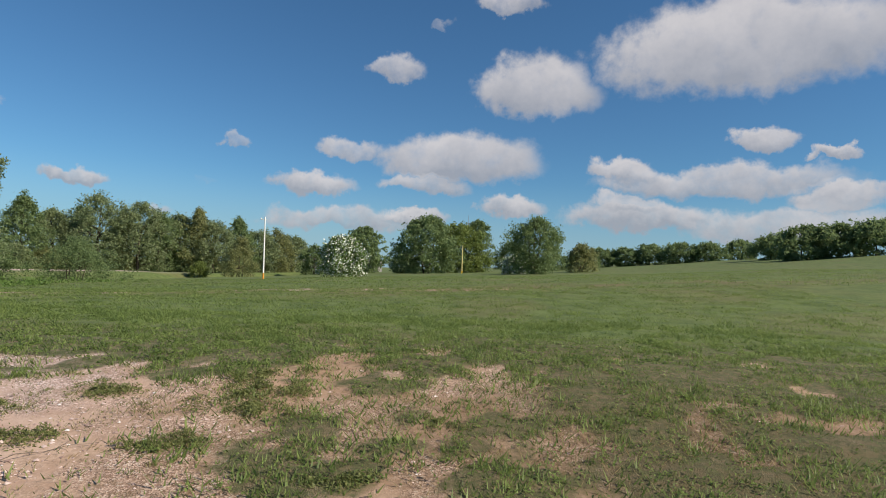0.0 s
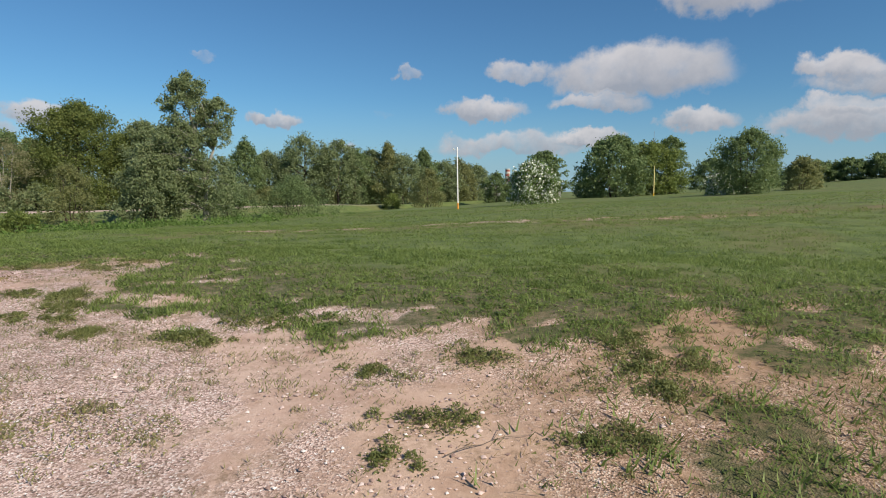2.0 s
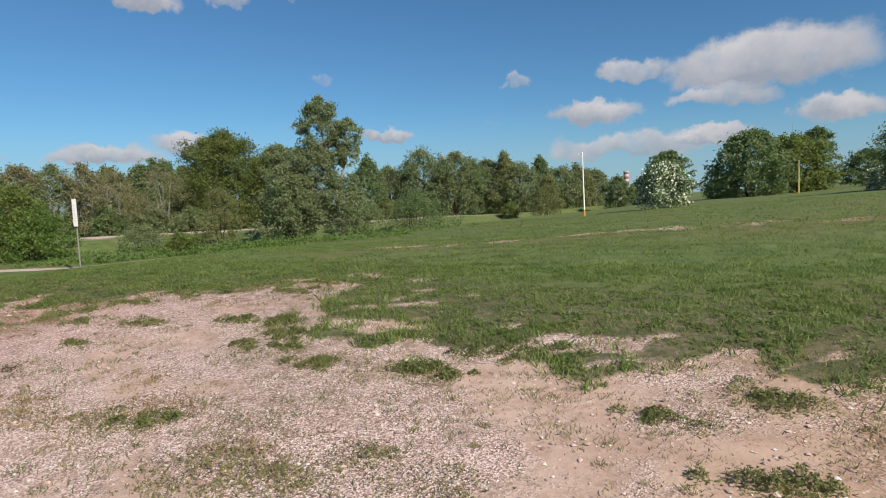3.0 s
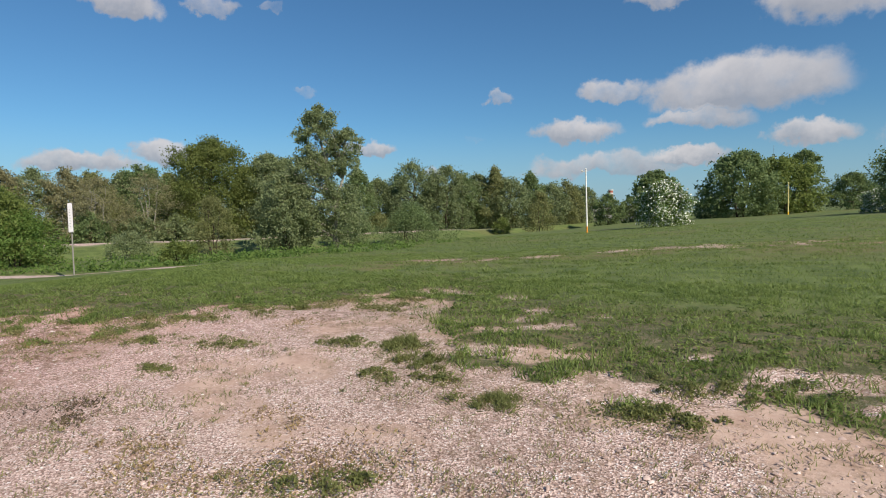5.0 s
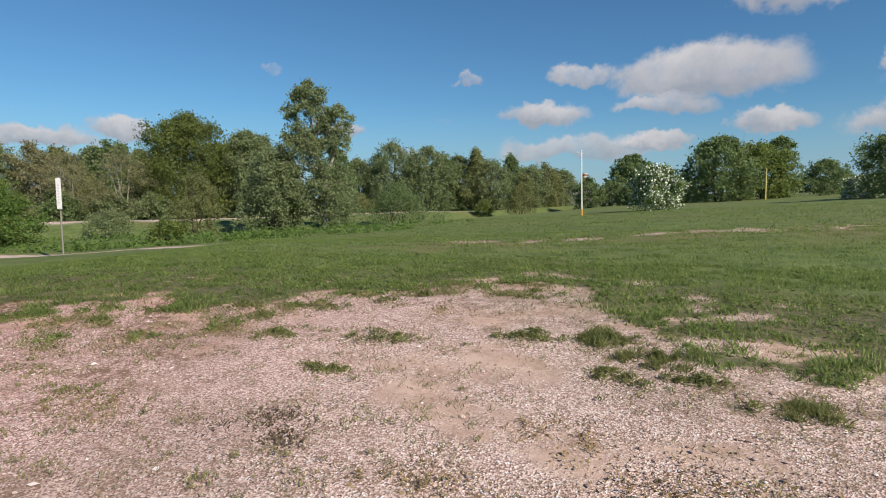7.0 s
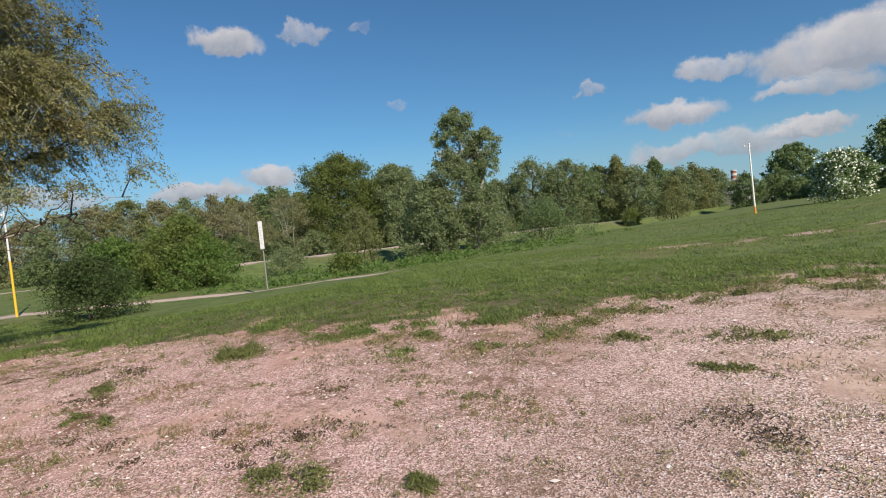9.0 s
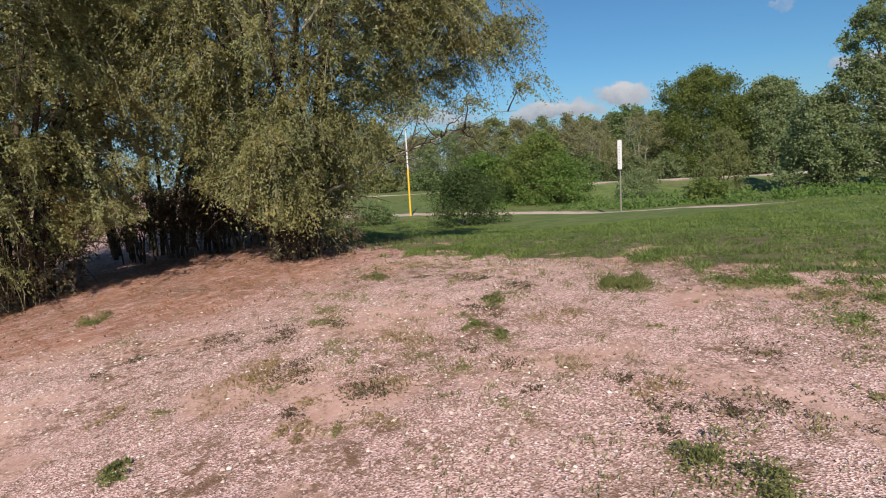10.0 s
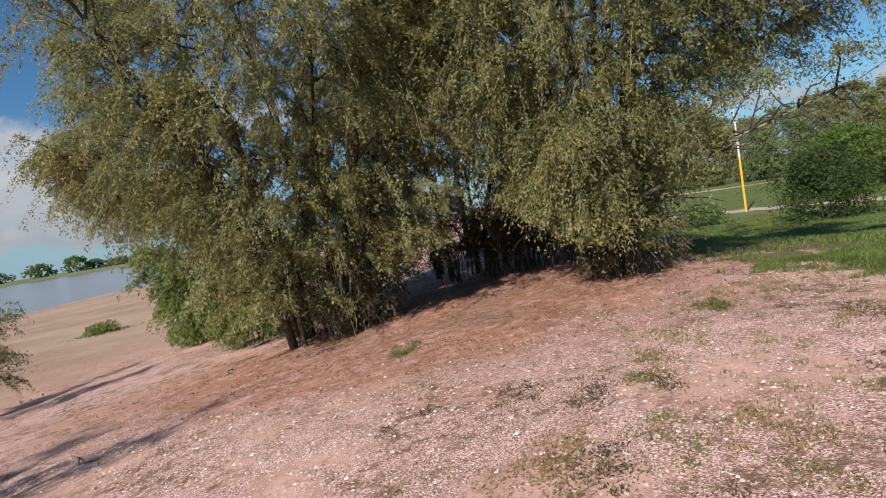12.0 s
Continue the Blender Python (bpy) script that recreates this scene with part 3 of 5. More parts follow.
def crown_cards(rng, tall, wide, low, count, profile, gaps, plume=1.15):
    """Places and facings of leaf sprays: small clusters through the crown, thicker towards its uneven outside."""
    k = max(30, count // 11)
    v, a = rng.random(k) ** 0.85, rng.random(k) * 2 * np.pi
    off = rng.random() * 50
    bump = 0.70 + 0.55 * value_noise(np.cos(a) * 1.7 + off, np.sin(a) * 1.7 + v * 4.5 + off, 1.0, 2)
    r = wide * np.interp(v, *profile) * bump * (0.35 + 0.65 * np.sqrt(rng.random(k)))
    z = low + (tall - low) * (v + 0.10 * (bump - 0.97))
    hub = np.stack([r * np.cos(a), r * np.sin(a), z], -1)
    # clumps on the ends of the boughs, lit above and dark below
    m = int(40 + 14 * wide)
    va, aa = rng.random(m) ** 0.8, rng.random(m) * 2 * np.pi
    ra = wide * np.interp(va, *profile) * (0.45 + 0.68 * rng.random(m))
    knot = np.stack([ra * np.cos(aa), ra * np.sin(aa), low + (tall - low) * (va * 0.95 + 0.03)], -1)
    size = (0.13 + 0.11 * rng.random(m)) * wide * (0.5 + 0.5 * np.interp(va, *profile))
    which = rng.integers(0, m, k)
    spread = unit(rng.normal(size=(k, 3)) + (0, 0, 0.3)) * (size[which] * (0.25 + 0.85 * rng.random(k)))[:, None] * (1.0, 1.0, plume)
    own = rng.random(k) < 0.6
    hub = np.where(own[:, None], knot[which] + spread, hub * (0.85, 0.85, 0.97))
    lit = np.where(own[:, None], unit(spread), hub * (1, 1, 0) / wide)
    hole = value_noise(hub[:, 0] + off, hub[:, 1] + hub[:, 2] * 1.3, 0.45 * wide ** 0.5, 2)
    keep = hole > np.quantile(hole, gaps)
    hub, lit = hub[keep], lit[keep]
    pick = rng.integers(0, len(hub), count)
    stray = np.where(rng.random(count) < 0.12, 1.8, 1.0)[:, None]
    p = hub[pick] + rng.normal(0, 0.035 * wide + 0.07, (count, 3)) * (1, 1, 0.75) * stray
    return p, lit[pick] * 0.7 + rng.normal(0, 1.0, (count, 3)) + (0, 0, 0.3), hub


def tree(name, x, y, tall, wide, leaves, label, category="tree", trunk=0.0, cards=6000, leaf=0.22, gaps=0.1, seed=1, bark=None, stems=1, flowers=0.0, group="", profile=BROAD, boughs=16, lobes=(), plume=1.15):
    """A tree or bush: trunk or stems, limbs into the crown, and a crown of leaf sprays. trunk: the bare share of its height."""
    rng = np.random.default_rng(seed)
    z0 = float(height(x, y))
    top = new(name)
    top.location = (x, y, z0 - 0.05)
    tagged(top, label, category, group)
    wood, limbs = Tubes(6), Tubes(3)
    low = tall * trunk
    girth = 0.026 * tall ** 0.9 / stems ** 0.5
    count, leaf = int(cards * 1.5), leaf * 0.80
    if lobes:
        piled = []
        for dx, dy, z0_, z1_, r, share in lobes:
            p, face, h = crown_cards(rng, z1_, r, z0_, int(count * share), LOBE, gaps)
            piled.append((p + (dx, dy, 0), face, h + (dx, dy, 0)))
        spots, facing, hub = (np.concatenate(group_) for group_ in zip(*piled))
    else:
        spots, facing, hub = crown_cards(rng, tall, wide, low, count, profile, gaps, plume)
    feet = []
    for s in range(stems):
        a = 2 * np.pi * s / stems + rng.random()
        lean = (stems > 1) * np.array([math.cos(a), math.sin(a), 0])
        tip = lean * 0.30 * wide + (0, 0, tall * 0.85)
        if lobes:
            dx, dy, _, z1_, _, _ = lobes[s % len(lobes)]
            tip = np.array((dx, dy, z1_ - 0.3))
        way = arc(lean * 0.08 * wide + (np.array((lobes[1][0] * 0.55, lobes[1][1] * 0.55, 0)) if lobes else 0), tip, 0, 9, 0.012 * tall, rng)
        way[0, 2] = 0.0
        wood.add(way, girth * np.linspace(1.15, 0.2, 9))
        feet.append(way)
    for p in hub[rng.integers(0, len(hub), boughs)]:
        way = feet[rng.integers(0, stems)]
        k = int(np.clip(np.searchsorted(way[:, 2], p[2] * 0.7), 1, 7))
        limbs.add(arc(way[k], p, 0.03 * tall, 5, 0.015 * tall, rng), girth * np.linspace(0.42, 0.06, 5))
    part_mesh("trunk", wood.mesh("trunk", bark or BARK), top)
    tagged(part_mesh("limbwork", limbs.mesh("limbwork", bark or BARK), top), kind="stuff")
    spots[:, 2] = np.maximum(spots[:, 2], 0.06)
    n = len(spots)
    axis = rng.normal(size=(n, 3)) + (0, 0, -0.2)
    size = leaf * (0.4 + 0.75 * rng.random(n))
    tagged(part_mesh("crown", leaf_mesh("crown", spots, axis, facing, size, size * 0.85, leaves, slim=True), top), kind="stuff")
    if flowers:
        keep = rng.random(n) < flowers
        out = spots[keep] + unit(facing[keep]) * 0.10
        tagged(part_mesh("blossom", leaf_mesh("blossom", out, axis[keep], facing[keep], leaf * 0.95, leaf * 0.85, BLOSSOM), top, "clusters of white blossom"), kind="stuff")
    return top


# row of the far wood: x, y, height, crown radius
BELT = ((-56.4, 84.5, 9.6), (-55.6, 89.9, 9.4), (-50.3, 85.4, 9.8), (-50.1, 91.5, 9.5), (-45.6, 87.8, 9.6), (-44.4, 91.7, 10.2), (-43.1, 95.7, 9.4),
        (-39.6, 94.9, 9.1), (-37.3, 95.5, 8.5), (-35.3, 101.2, 8.9), (-33.2, 105.5, 8.7), (-31.5, 110.2, 7.9), (-29.5, 115.1, 6.4), (-57.0, 79.1, 10.6))
LEFT = ((-67.7, 75.2, 11.4), (-72.0, 74.9, 10.6), (-78.1, 76.3, 10.6), (-81.8, 68.8, 9.5), (-80.0, 63.1, 9.0), (-80.0, 58.8, 9.6), (-83.9, 58.0, 9.1), (-84.0, 53.3, 8.6))
WEST = ((-77.2, 50.4, 7.1), (-75.6, 44.8, 7.9), (-79.4, 43.1, 8.5), (-79.1, 39.3, 9.0), (-78.5, 35.4, 8.0), (-80.0, 32.3, 8.0), (-79.2, 28.2, 7.6),
        (-87.2, 27.8, 7.8), (-86.2, 22.0, 8.2), (-91.7, 19.0, 9.0), (-92.6, 14.7, 8.7), (-95.7, 8.9, 9.5), (-100.8, 3.1, 8.5))
EAST = ((38.8, 144.9, 3.6), (44.6, 143.2, 3.2), (50.1, 141.4, 3.8), (54.3, 134.4, 3.5), (59.7, 132.2, 3.0), (72.6, 142.6, 4.0), (59.1, 104.4, 3.2),
        (54.9, 89.5, 4.0), (58.7, 87.0, 3.8), (62.5, 84.4, 4.1), (69.2, 85.5, 3.8))
for k, (x, y, t) in enumerate(BELT):
    tree("tree", x, y, t * (0.90 + 0.24 * ((k * 7) % 5) / 4), 3.7 + 0.5 * (k % 3), (LEAF_GREY, LEAF_DARK, LEAF_GREY, LEAF_OLIVE)[k % 4], "grey-green broadleaf tree in the dense wood edge", cards=9000, leaf=0.36, gaps=0.16, seed=100 + k, group="wood edge", profile=(BROAD, OVAL)[k % 2], plume=1.9)
for k, (x, y, t) in enumerate(LEFT):
    tree("tree", x, y, t * 1.05, 4.4, (LEAF_GREY, LEAF_OLIVE, LEAF_DARK)[k % 3], "grey-green broadleaf tree at the wood edge", cards=9000, leaf=0.42, gaps=0.16, seed=140 + k, group="wood edge", profile=(OVAL, BROAD)[k % 2], plume=1.9)
for k, (x, y, t) in enumerate(WEST):
    tree("tree", x, y, t * (0.92 + 0.2 * ((k * 5) % 7) / 6), 3.7, (LEAF_OLIVE, LEAF_BROWN, LEAF_GREY, LEAF_BROWN)[k % 4], "thinly leaved young tree with pale twigs", cards=8200, leaf=0.30, gaps=0.24, seed=170 + k, bark=BARK_PALE, stems=5, group="wood edge", boughs=60, plume=2.0)
UNDER = ((-52.0, 84.0, 3.3), (-48.1, 88.4, 2.9), (-44.2, 94.0, 3.4), (-40.8, 100.8, 2.9), (-35.8, 108.6, 3.1), (-55.4, 76.1, 3.5), (-57.6, 68.3, 3.7), (-62.1, 59.9, 3.3), (-64.9, 51.5, 3.1),
         (-68.8, 43.1, 3.4), (-72.8, 36.9, 3.1), (-76.1, 30.8, 3.3), (-80.0, 26.3, 2.9), (-85.6, 21.8, 3.2), (-91.2, 16.2, 3.3), (-59.9, 63.8, 3.5), (-53.7, 79.5, 3.1), (-66.6, 47.6, 2.9))
for k, (x, y, t) in enumerate(UNDER):
    tree("shrub", x, y, t, 2.6, (LEAF_DARK, LEAF_OLIVE, LEAF_GREY)[k % 3], "dense undergrowth shrub below the wood edge", "shrub", cards=4200, leaf=0.30, gaps=0.1, seed=240 + k, stems=4, group="undergrowth", profile=DOME)
for k, (x, y, t) in enumerate(EAST):
    tree("tree", x, y, t + 1.0, 4.4, LEAF_DARK, "distant dark tree behind the rise", cards=4200, leaf=0.55, gaps=0.08, seed=200 + k, group="distant wood")

tree("poplar_tree", -33.8, 38.8, 11.4, 2.4, LEAF_GREY, "tall open-crowned poplar with two spires and a pale trunk", cards=28000, leaf=0.22, gaps=0.22, seed=31, bark=BARK_PALE, stems=2, boughs=70,
     lobes=((0.0, 0.0, 6.2, 11.7, 1.75, 0.27), (1.95, 1.25, 6.3, 10.0, 1.35, 0.14), (-0.3, -0.2, 0.9, 8.0, 2.3, 0.40), (1.6, 1.1, 0.6, 5.4, 2.0, 0.17), (-2.0, -1.3, 0.6, 6.9, 2.0, 0.18)))
tree("maple_tree", -65.4, 57.2, 13.0, 6.2, LEAF_MAPLE, "broad fresh green tree with a domed crown", cards=34000, leaf=0.31, gaps=0.16, seed=33)
tree("tree", -59.4, 62.1, 11.2, 4.2, LEAF_GREY, "grey-green tree between the maple and the poplar", cards=13500, leaf=0.36, gaps=0.16, seed=34)
tree("willow_tree", -35.9, 37.2, 6.4, 2.7, LEAF_GREY, "rounded grey-green willow on the ditch bank", cards=14500, leaf=0.23, gaps=0.12, seed=35, stems=4)
tree("shrub", -41.6, 35.2, 5.4, 2.0, LEAF_OLIVE, "upright olive-brown shrub on the ditch bank", "shrub", cards=6300, leaf=0.17, gaps=0.15, seed=36, stems=4, profile=DOME)
tree("shrub", -33.9, 54.3, 4.7, 4.2, LEAF_DARK, "wide low grey-green shrub", "shrub", cards=9000, leaf=0.20, gaps=0.1, seed=37, stems=5, profile=DOME)
tree("shrub", -28.0, 81.1, 6.0, 2.6, LEAF_OLIVE, "upright olive shrub before the wood", "shrub", cards=6300, leaf=0.24, gaps=0.15, seed=38, stems=4, profile=DOME)
tree("shrub", -33.7, 81.6, 2.7, 1.5, LEAF_FRESH, "small bright yellow-green shrub", "shrub", cards=3900, leaf=0.20, gaps=0.05, seed=39, stems=3, profile=DOME)
tree("shrub", -37.9, 49.0, 4.6, 2.2, LEAF_DARK, "upright dark green shrub beside the poplar", "shrub", cards=7000, leaf=0.20, gaps=0.12, seed=61, stems=4, profile=DOME)
tree("shrub", -46.2, 31.1, 2.6, 2.0, LEAF_GREY, "low grey shrub in the ditch", "shrub", cards=4500, leaf=0.16, gaps=0.15, seed=40, stems=4, profile=DOME)
tree("shrub", -33.0, 24.6, 1.3, 1.2, LEAF_FRESH, "low leafy shrub in the ditch", "shrub", cards=3600, leaf=0.15, gaps=0.1, seed=41, stems=3, profile=DOME)
tree("tree", -66.6, 48.9, 8.2, 3.4, LEAF_BROWN, "thinly leaved tree with pale bare twigs", cards=5700, leaf=0.19, gaps=0.4, seed=42, bark=BARK_PALE, stems=4)
tree("tree", -68.6, 44.0, 7.6, 3.0, LEAF_BROWN, "thin brownish young tree", cards=5100, leaf=0.19, gaps=0.35, seed=43, bark=BARK_PALE, stems=3)
tree("shrub", -42.3, 20.0, 4.4, 2.8, LEAF_FRESH, "broad bright green shrub beside the track", "shrub", cards=12000, leaf=0.20, gaps=0.1, seed=44, stems=5, profile=DOME)
tree("shrub", -41.2, 20.4, 3.0, 2.4, LEAF_SHRUB, "rounded dark green shrub beside the track", "shrub", cards=8400, leaf=0.17, gaps=0.1, seed=45, stems=5, profile=DOME)
tree("shrub", -45.5, 17.6, 3.4, 2.4, LEAF_SHRUB, "dense dark green shrub beside the track", "shrub", cards=8400, leaf=0.20, gaps=0.1, seed=46, stems=5, profile=DOME)
# dark shrub; its deep leaf colour also holds the shade it stands in
tree("juniper_shrub", -32.6, 10.4, 2.5, 1.7, LEAF_DEEP, "dark dense shrub on the meadow edge", "shrub", cards=9750, leaf=0.12, gaps=0.05, seed=47, stems=5, profile=DOME)
tree("shrub", -37.0, 7.5, 1.0, 1.0, LEAF_DARK, "low dark weedy shrub near a yellow post", "shrub", cards=3900, leaf=0.12, gaps=0.1, seed=48, stems=3, profile=DOME)

tree("hawthorn_tree", -9.0, 52.8, 3.7, 2.2, LEAF_SHRUB, "hawthorn in full white blossom", cards=9750, leaf=0.20, gaps=0.1, seed=51, stems=3, flowers=0.34, profile=DOME)
tree("tree", -17.5, 128.0, 10.0, 4.9, LEAF_DARK, "round dark green tree far behind the hawthorn", cards=6900, leaf=0.62, gaps=0.08, seed=52)
tree("tree", -2.6, 92.8, 8.8, 5.4, LEAF_DARK, "broad dark green tree beyond the meadow", cards=11000, leaf=0.48, gaps=0.1, seed=53, stems=2)
tree("tree", 3.4, 98.0, 7.9, 4.8, LEAF_FRESH, "broad green tree beyond the meadow", cards=9000, leaf=0.46, gaps=0.1, seed=54)
tree("tree", 6.0, 100.1, 9.0, 2.8, LEAF_DARK, "taller dark tree beyond the meadow", cards=7500, leaf=0.34, gaps=0.15, seed=55)
tree("tree", 12.4, 104.1, 5.2, 3.4, LEAF_DARK, "low dark tree beyond the meadow", cards=5400, leaf=0.36, gaps=0.1, seed=56)
tree("tree", 9.6, 60.9, 5.9, 3.1, LEAF_DARK, "dense rounded tree on the slope of the rise", cards=12000, leaf=0.25, gaps=0.08, seed=57, stems=3)
tree("shrub", 8.4, 66.0, 1.9, 2.0, LEAF_SHRUB, "low shrub covered in white flowers", "shrub", cards=3900, leaf=0.2, gaps=0.1, seed=58, stems=3, flowers=0.5, profile=DOME)
tree("shrub", 18.3, 77.0, 3.6, 2.4, LEAF_OLIVE, "round olive shrub on the rise", "shrub", cards=4500, leaf=0.3, gaps=0.1, seed=59, stems=3, profile=DOME)
for k, (x, y, t, r) in enumerate(((-21.8, 99.6, 5.2, 2.6), (-18.5, 104, 4.2, 2.8), (-15.0, 100, 3.0, 2.6), (-6.5, 104, 3.0, 3.0), (17, 118, 3.4, 3.5), (24, 122, 3.0, 3.8), (31, 130, 3.2, 4.0))):
    tree("tree", x, y, t, r, LEAF_DARK, "low dark tree in the distant hedge", cards=3600, leaf=0.38, gaps=0.08, seed=70 + k, group="distant hedge")
for k, (a, d, t, r) in enumerate(((130.5, 640, 15, 12), (129.2, 650, 9, 9), (127.5, 680, 7, 14), (133, 640, 12, 12), (125.5, 700, 8, 15), (136, 660, 10, 14), (140, 650, 9, 12))):
    far = tree("tree", -10 - math.sin(radians(a)) * d, math.cos(radians(a)) * d, t, r, LEAF_DARK, "faraway tree on the other shore", cards=1350, leaf=2.2, gaps=0.05, seed=90 + k, group="other shore")
    far.location.z = 0.3


# ---------------------------------------------------------------- the willows on the bank
def willow(name, x, y, label, tall, spread, stems, seed, lean=(0, 0), branches=18, twigs=11, leaves=34, foot=0.7, hang=0.9, low=0.25, material=None, limbs_out=(), skirt=None, curtain=None, leaf=0.045):
    """A many-stemmed willow: arching stems, side branches, hanging twigs and narrow leaves along them."""
    rng = np.random.default_rng(seed)
    z0 = float(height(x, y))
    top = tagged(new(name), label, "tree")
    top.location = (x, y, z0 - 0.04)
    spots, axes = [], []
    stems_list = []
    for s in range(stems):
        a = 2 * np.pi * (s + 0.6 * rng.random()) / stems
        out = np.array([math.cos(a), math.sin(a), 0.0])
        reach = spread * (0.35 + 0.5 * rng.random())
        rise = tall * (0.72 + 0.3 * rng.random())
        t = np.linspace(0, 1, 12)[:, None]
        way = out * foot * (0.4 + 0.6 * rng.random()) + out * reach * t ** 1.4 + np.array([*lean, 0.0]) * t ** 1.5
        way[:, 2] += rise * t[:, 0] ** 0.85
        way[1:] += np.cumsum(rng.normal(0, 0.03, (11, 3)), 0)
        thick = (0.035 + 0.035 * rng.random()) * min(1.0, tall / 5.0)
        stem = part_mesh("stem", stem_mesh(way, thick), top)
        stems_list.append((way, out, thick, stem))
    for ends in limbs_out:
        way = arc(*ends, 0.16, 12, 0.04, rng)
        stem = part_mesh("stem", stem_mesh(way, 0.024, BARK_PALE), top, "long thin pale side limb")
        stems_list.append((way, unit(np.array([ends[1][0] - ends[0][0], ends[1][1] - ends[0][1], 0.0])), 0.05, stem))
    for number, (way, out, thick, stem) in enumerate(stems_list):
        extra = number >= stems
        wood, twig_wood = Tubes(4), Tubes(3)
        for _ in range(branches):
            f = (0.28 if extra else low) + (1 - (0.28 if extra else low)) * rng.random()
            k = f * 11
            i = min(10, int(k))
            start = way[i] * (1 - (k - i)) + way[i + 1] * (k - i)
            d = unit(out * (0.5 + 0.5 * rng.random()) + rng.normal(0, 0.62, 3) + (0, 0, 0.25))
            size = (0.6 if extra else 1.0) * spread * (0.22 + 0.25 * rng.random())
            end = start + d * size
            branch = arc(start, end, 0.12 * size, 6, 0.03, rng)
            wood.add(branch, thick * np.linspace(0.34, 0.06, 6))
            p = branch[1:][rng.integers(0, 5, twigs)] + rng.normal(0, 0.05, (twigs, 3))
            q = unit(d * 0.9 + out * 0.5 + rng.normal(0, 0.75, (twigs, 3)) + (0, 0, 0.35))
            drop = hang * (0.45 + 0.75 * rng.random(twigs))
            u = np.linspace(0, 1, 5)
            lines = p[:, None] + q[:, None] * (drop * 0.72)[:, None, None] * u[None, :, None]
            lines[:, :, 2] -= (drop * 0.62)[:, None] * u[None] ** 2.2
            lines[:, :, 2] = np.maximum(lines[:, :, 2], 0.12)
            for line in lines[:: 3]:
                if skirt and line[-1, 2] < np.interp(line[-1, 1], *skirt):
                    continue
                twig_wood.add(line[::2], (0.006, 0.004, 0.002))
            v = np.clip(rng.random((twigs, leaves)) ** 0.8, 0, 0.999) * 4
            j = v.astype(int)
            r = np.arange(twigs)[:, None]
            at = lines[r, j] + (lines[r, j + 1] - lines[r, j]) * (v - j)[..., None]
            way_of = unit(lines[r, j + 1] - lines[r, j])
            at = at + rng.normal(0, 0.034, at.shape)
            at, way_of = at.reshape(-1, 3), (way_of + rng.normal(0, 0.6, at.shape)).reshape(-1, 3)
            if extra:
                at, way_of = at[np.arange(len(at)) % 5 > 0], way_of[np.arange(len(at)) % 5 > 0]
            if skirt:
                keep = at[:, 2] > np.interp(at[:, 1], *skirt) + 0.35 * rng.normal(0, 1, len(at)).clip(-1, 1) * (np.arange(len(at)) % 3 == 0)
                at, way_of = at[keep], way_of[keep]
            spots.append(at)
            axes.append(way_of)
        tagged(part_mesh("bough", wood.mesh("bough", BARK), stem), kind="stuff")
        if twig_wood.verts:
            tagged(part_mesh("spray", twig_wood.mesh("spray", BARK_PALE), stem), kind="stuff")
    if curtain:
        hung = Tubes(3)
        for _ in range(46):
            px, py = curtain[0] + rng.normal(0, 0.16), curtain[1] + rng.normal(0, 0.2)
            end = (px + rng.normal(0, 0.07), py + rng.normal(0, 0.08), 0.05 + 0.4 * rng.random() ** 2)
            hung.add(arc((px - 0.05, py, 1.0 + 0.5 * rng.random()), end, 0, 6, 0.02, rng), np.linspace(0.005, 0.003, 6))
        tagged(part_mesh("twig_curtain", hung.mesh("twig_curtain", STRAW), top, "pale dry twigs hanging to the ground"), kind="stuff")
    spots, axes = np.concatenate(spots), np.concatenate(axes)
    n = len(spots)
    facing = rng.normal(size=(n, 3)) * 0.8 + (0, 0, 0.6) + unit(spots * (1, 1, 0)) * 0.5
    size = leaf * (0.6 + 0.8 * rng.random(n))
    tagged(part_mesh("foliage", leaf_mesh("foliage", spots, axes, facing, size, size * 0.55, material or LEAF_WILLOW, slim=True), top), kind="stuff")
    return top


def stem_mesh(way, thick, bark=BARK):
    t = Tubes(8)
    t.add(way, thick * np.linspace(1.25, 0.18, len(way)))
    return t.mesh("stem", bark)


willow("willow_tree", -21.0, -3.5, "spreading many-stemmed willow with olive leaves on the gravel bank", 7.8, 3.7, 15, 11, lean=(0.6, 0.25), branches=30, twigs=13, leaves=68, foot=0.95, hang=0.8, low=0.06,
       skirt=((-6.0, -4.4, -3.4, -2.4, -1.4, 0.0, 0.9, 1.6, 3.0), (2.9, 2.3, 1.7, 1.15, 0.75, 0.62, 0.6, 1.1, 1.6)), curtain=(0.75, 0.35),
       limbs_out=(((0.2, -0.7, 1.9), (0.6, -4.3, 4.2)), ((0.2, -0.5, 2.3), (0.2, -3.8, 5.0)), ((0.3, -0.8, 1.8), (0.9, -3.9, 3.7)), ((0.1, -0.7, 1.7), (-0.1, -4.3, 3.3))))
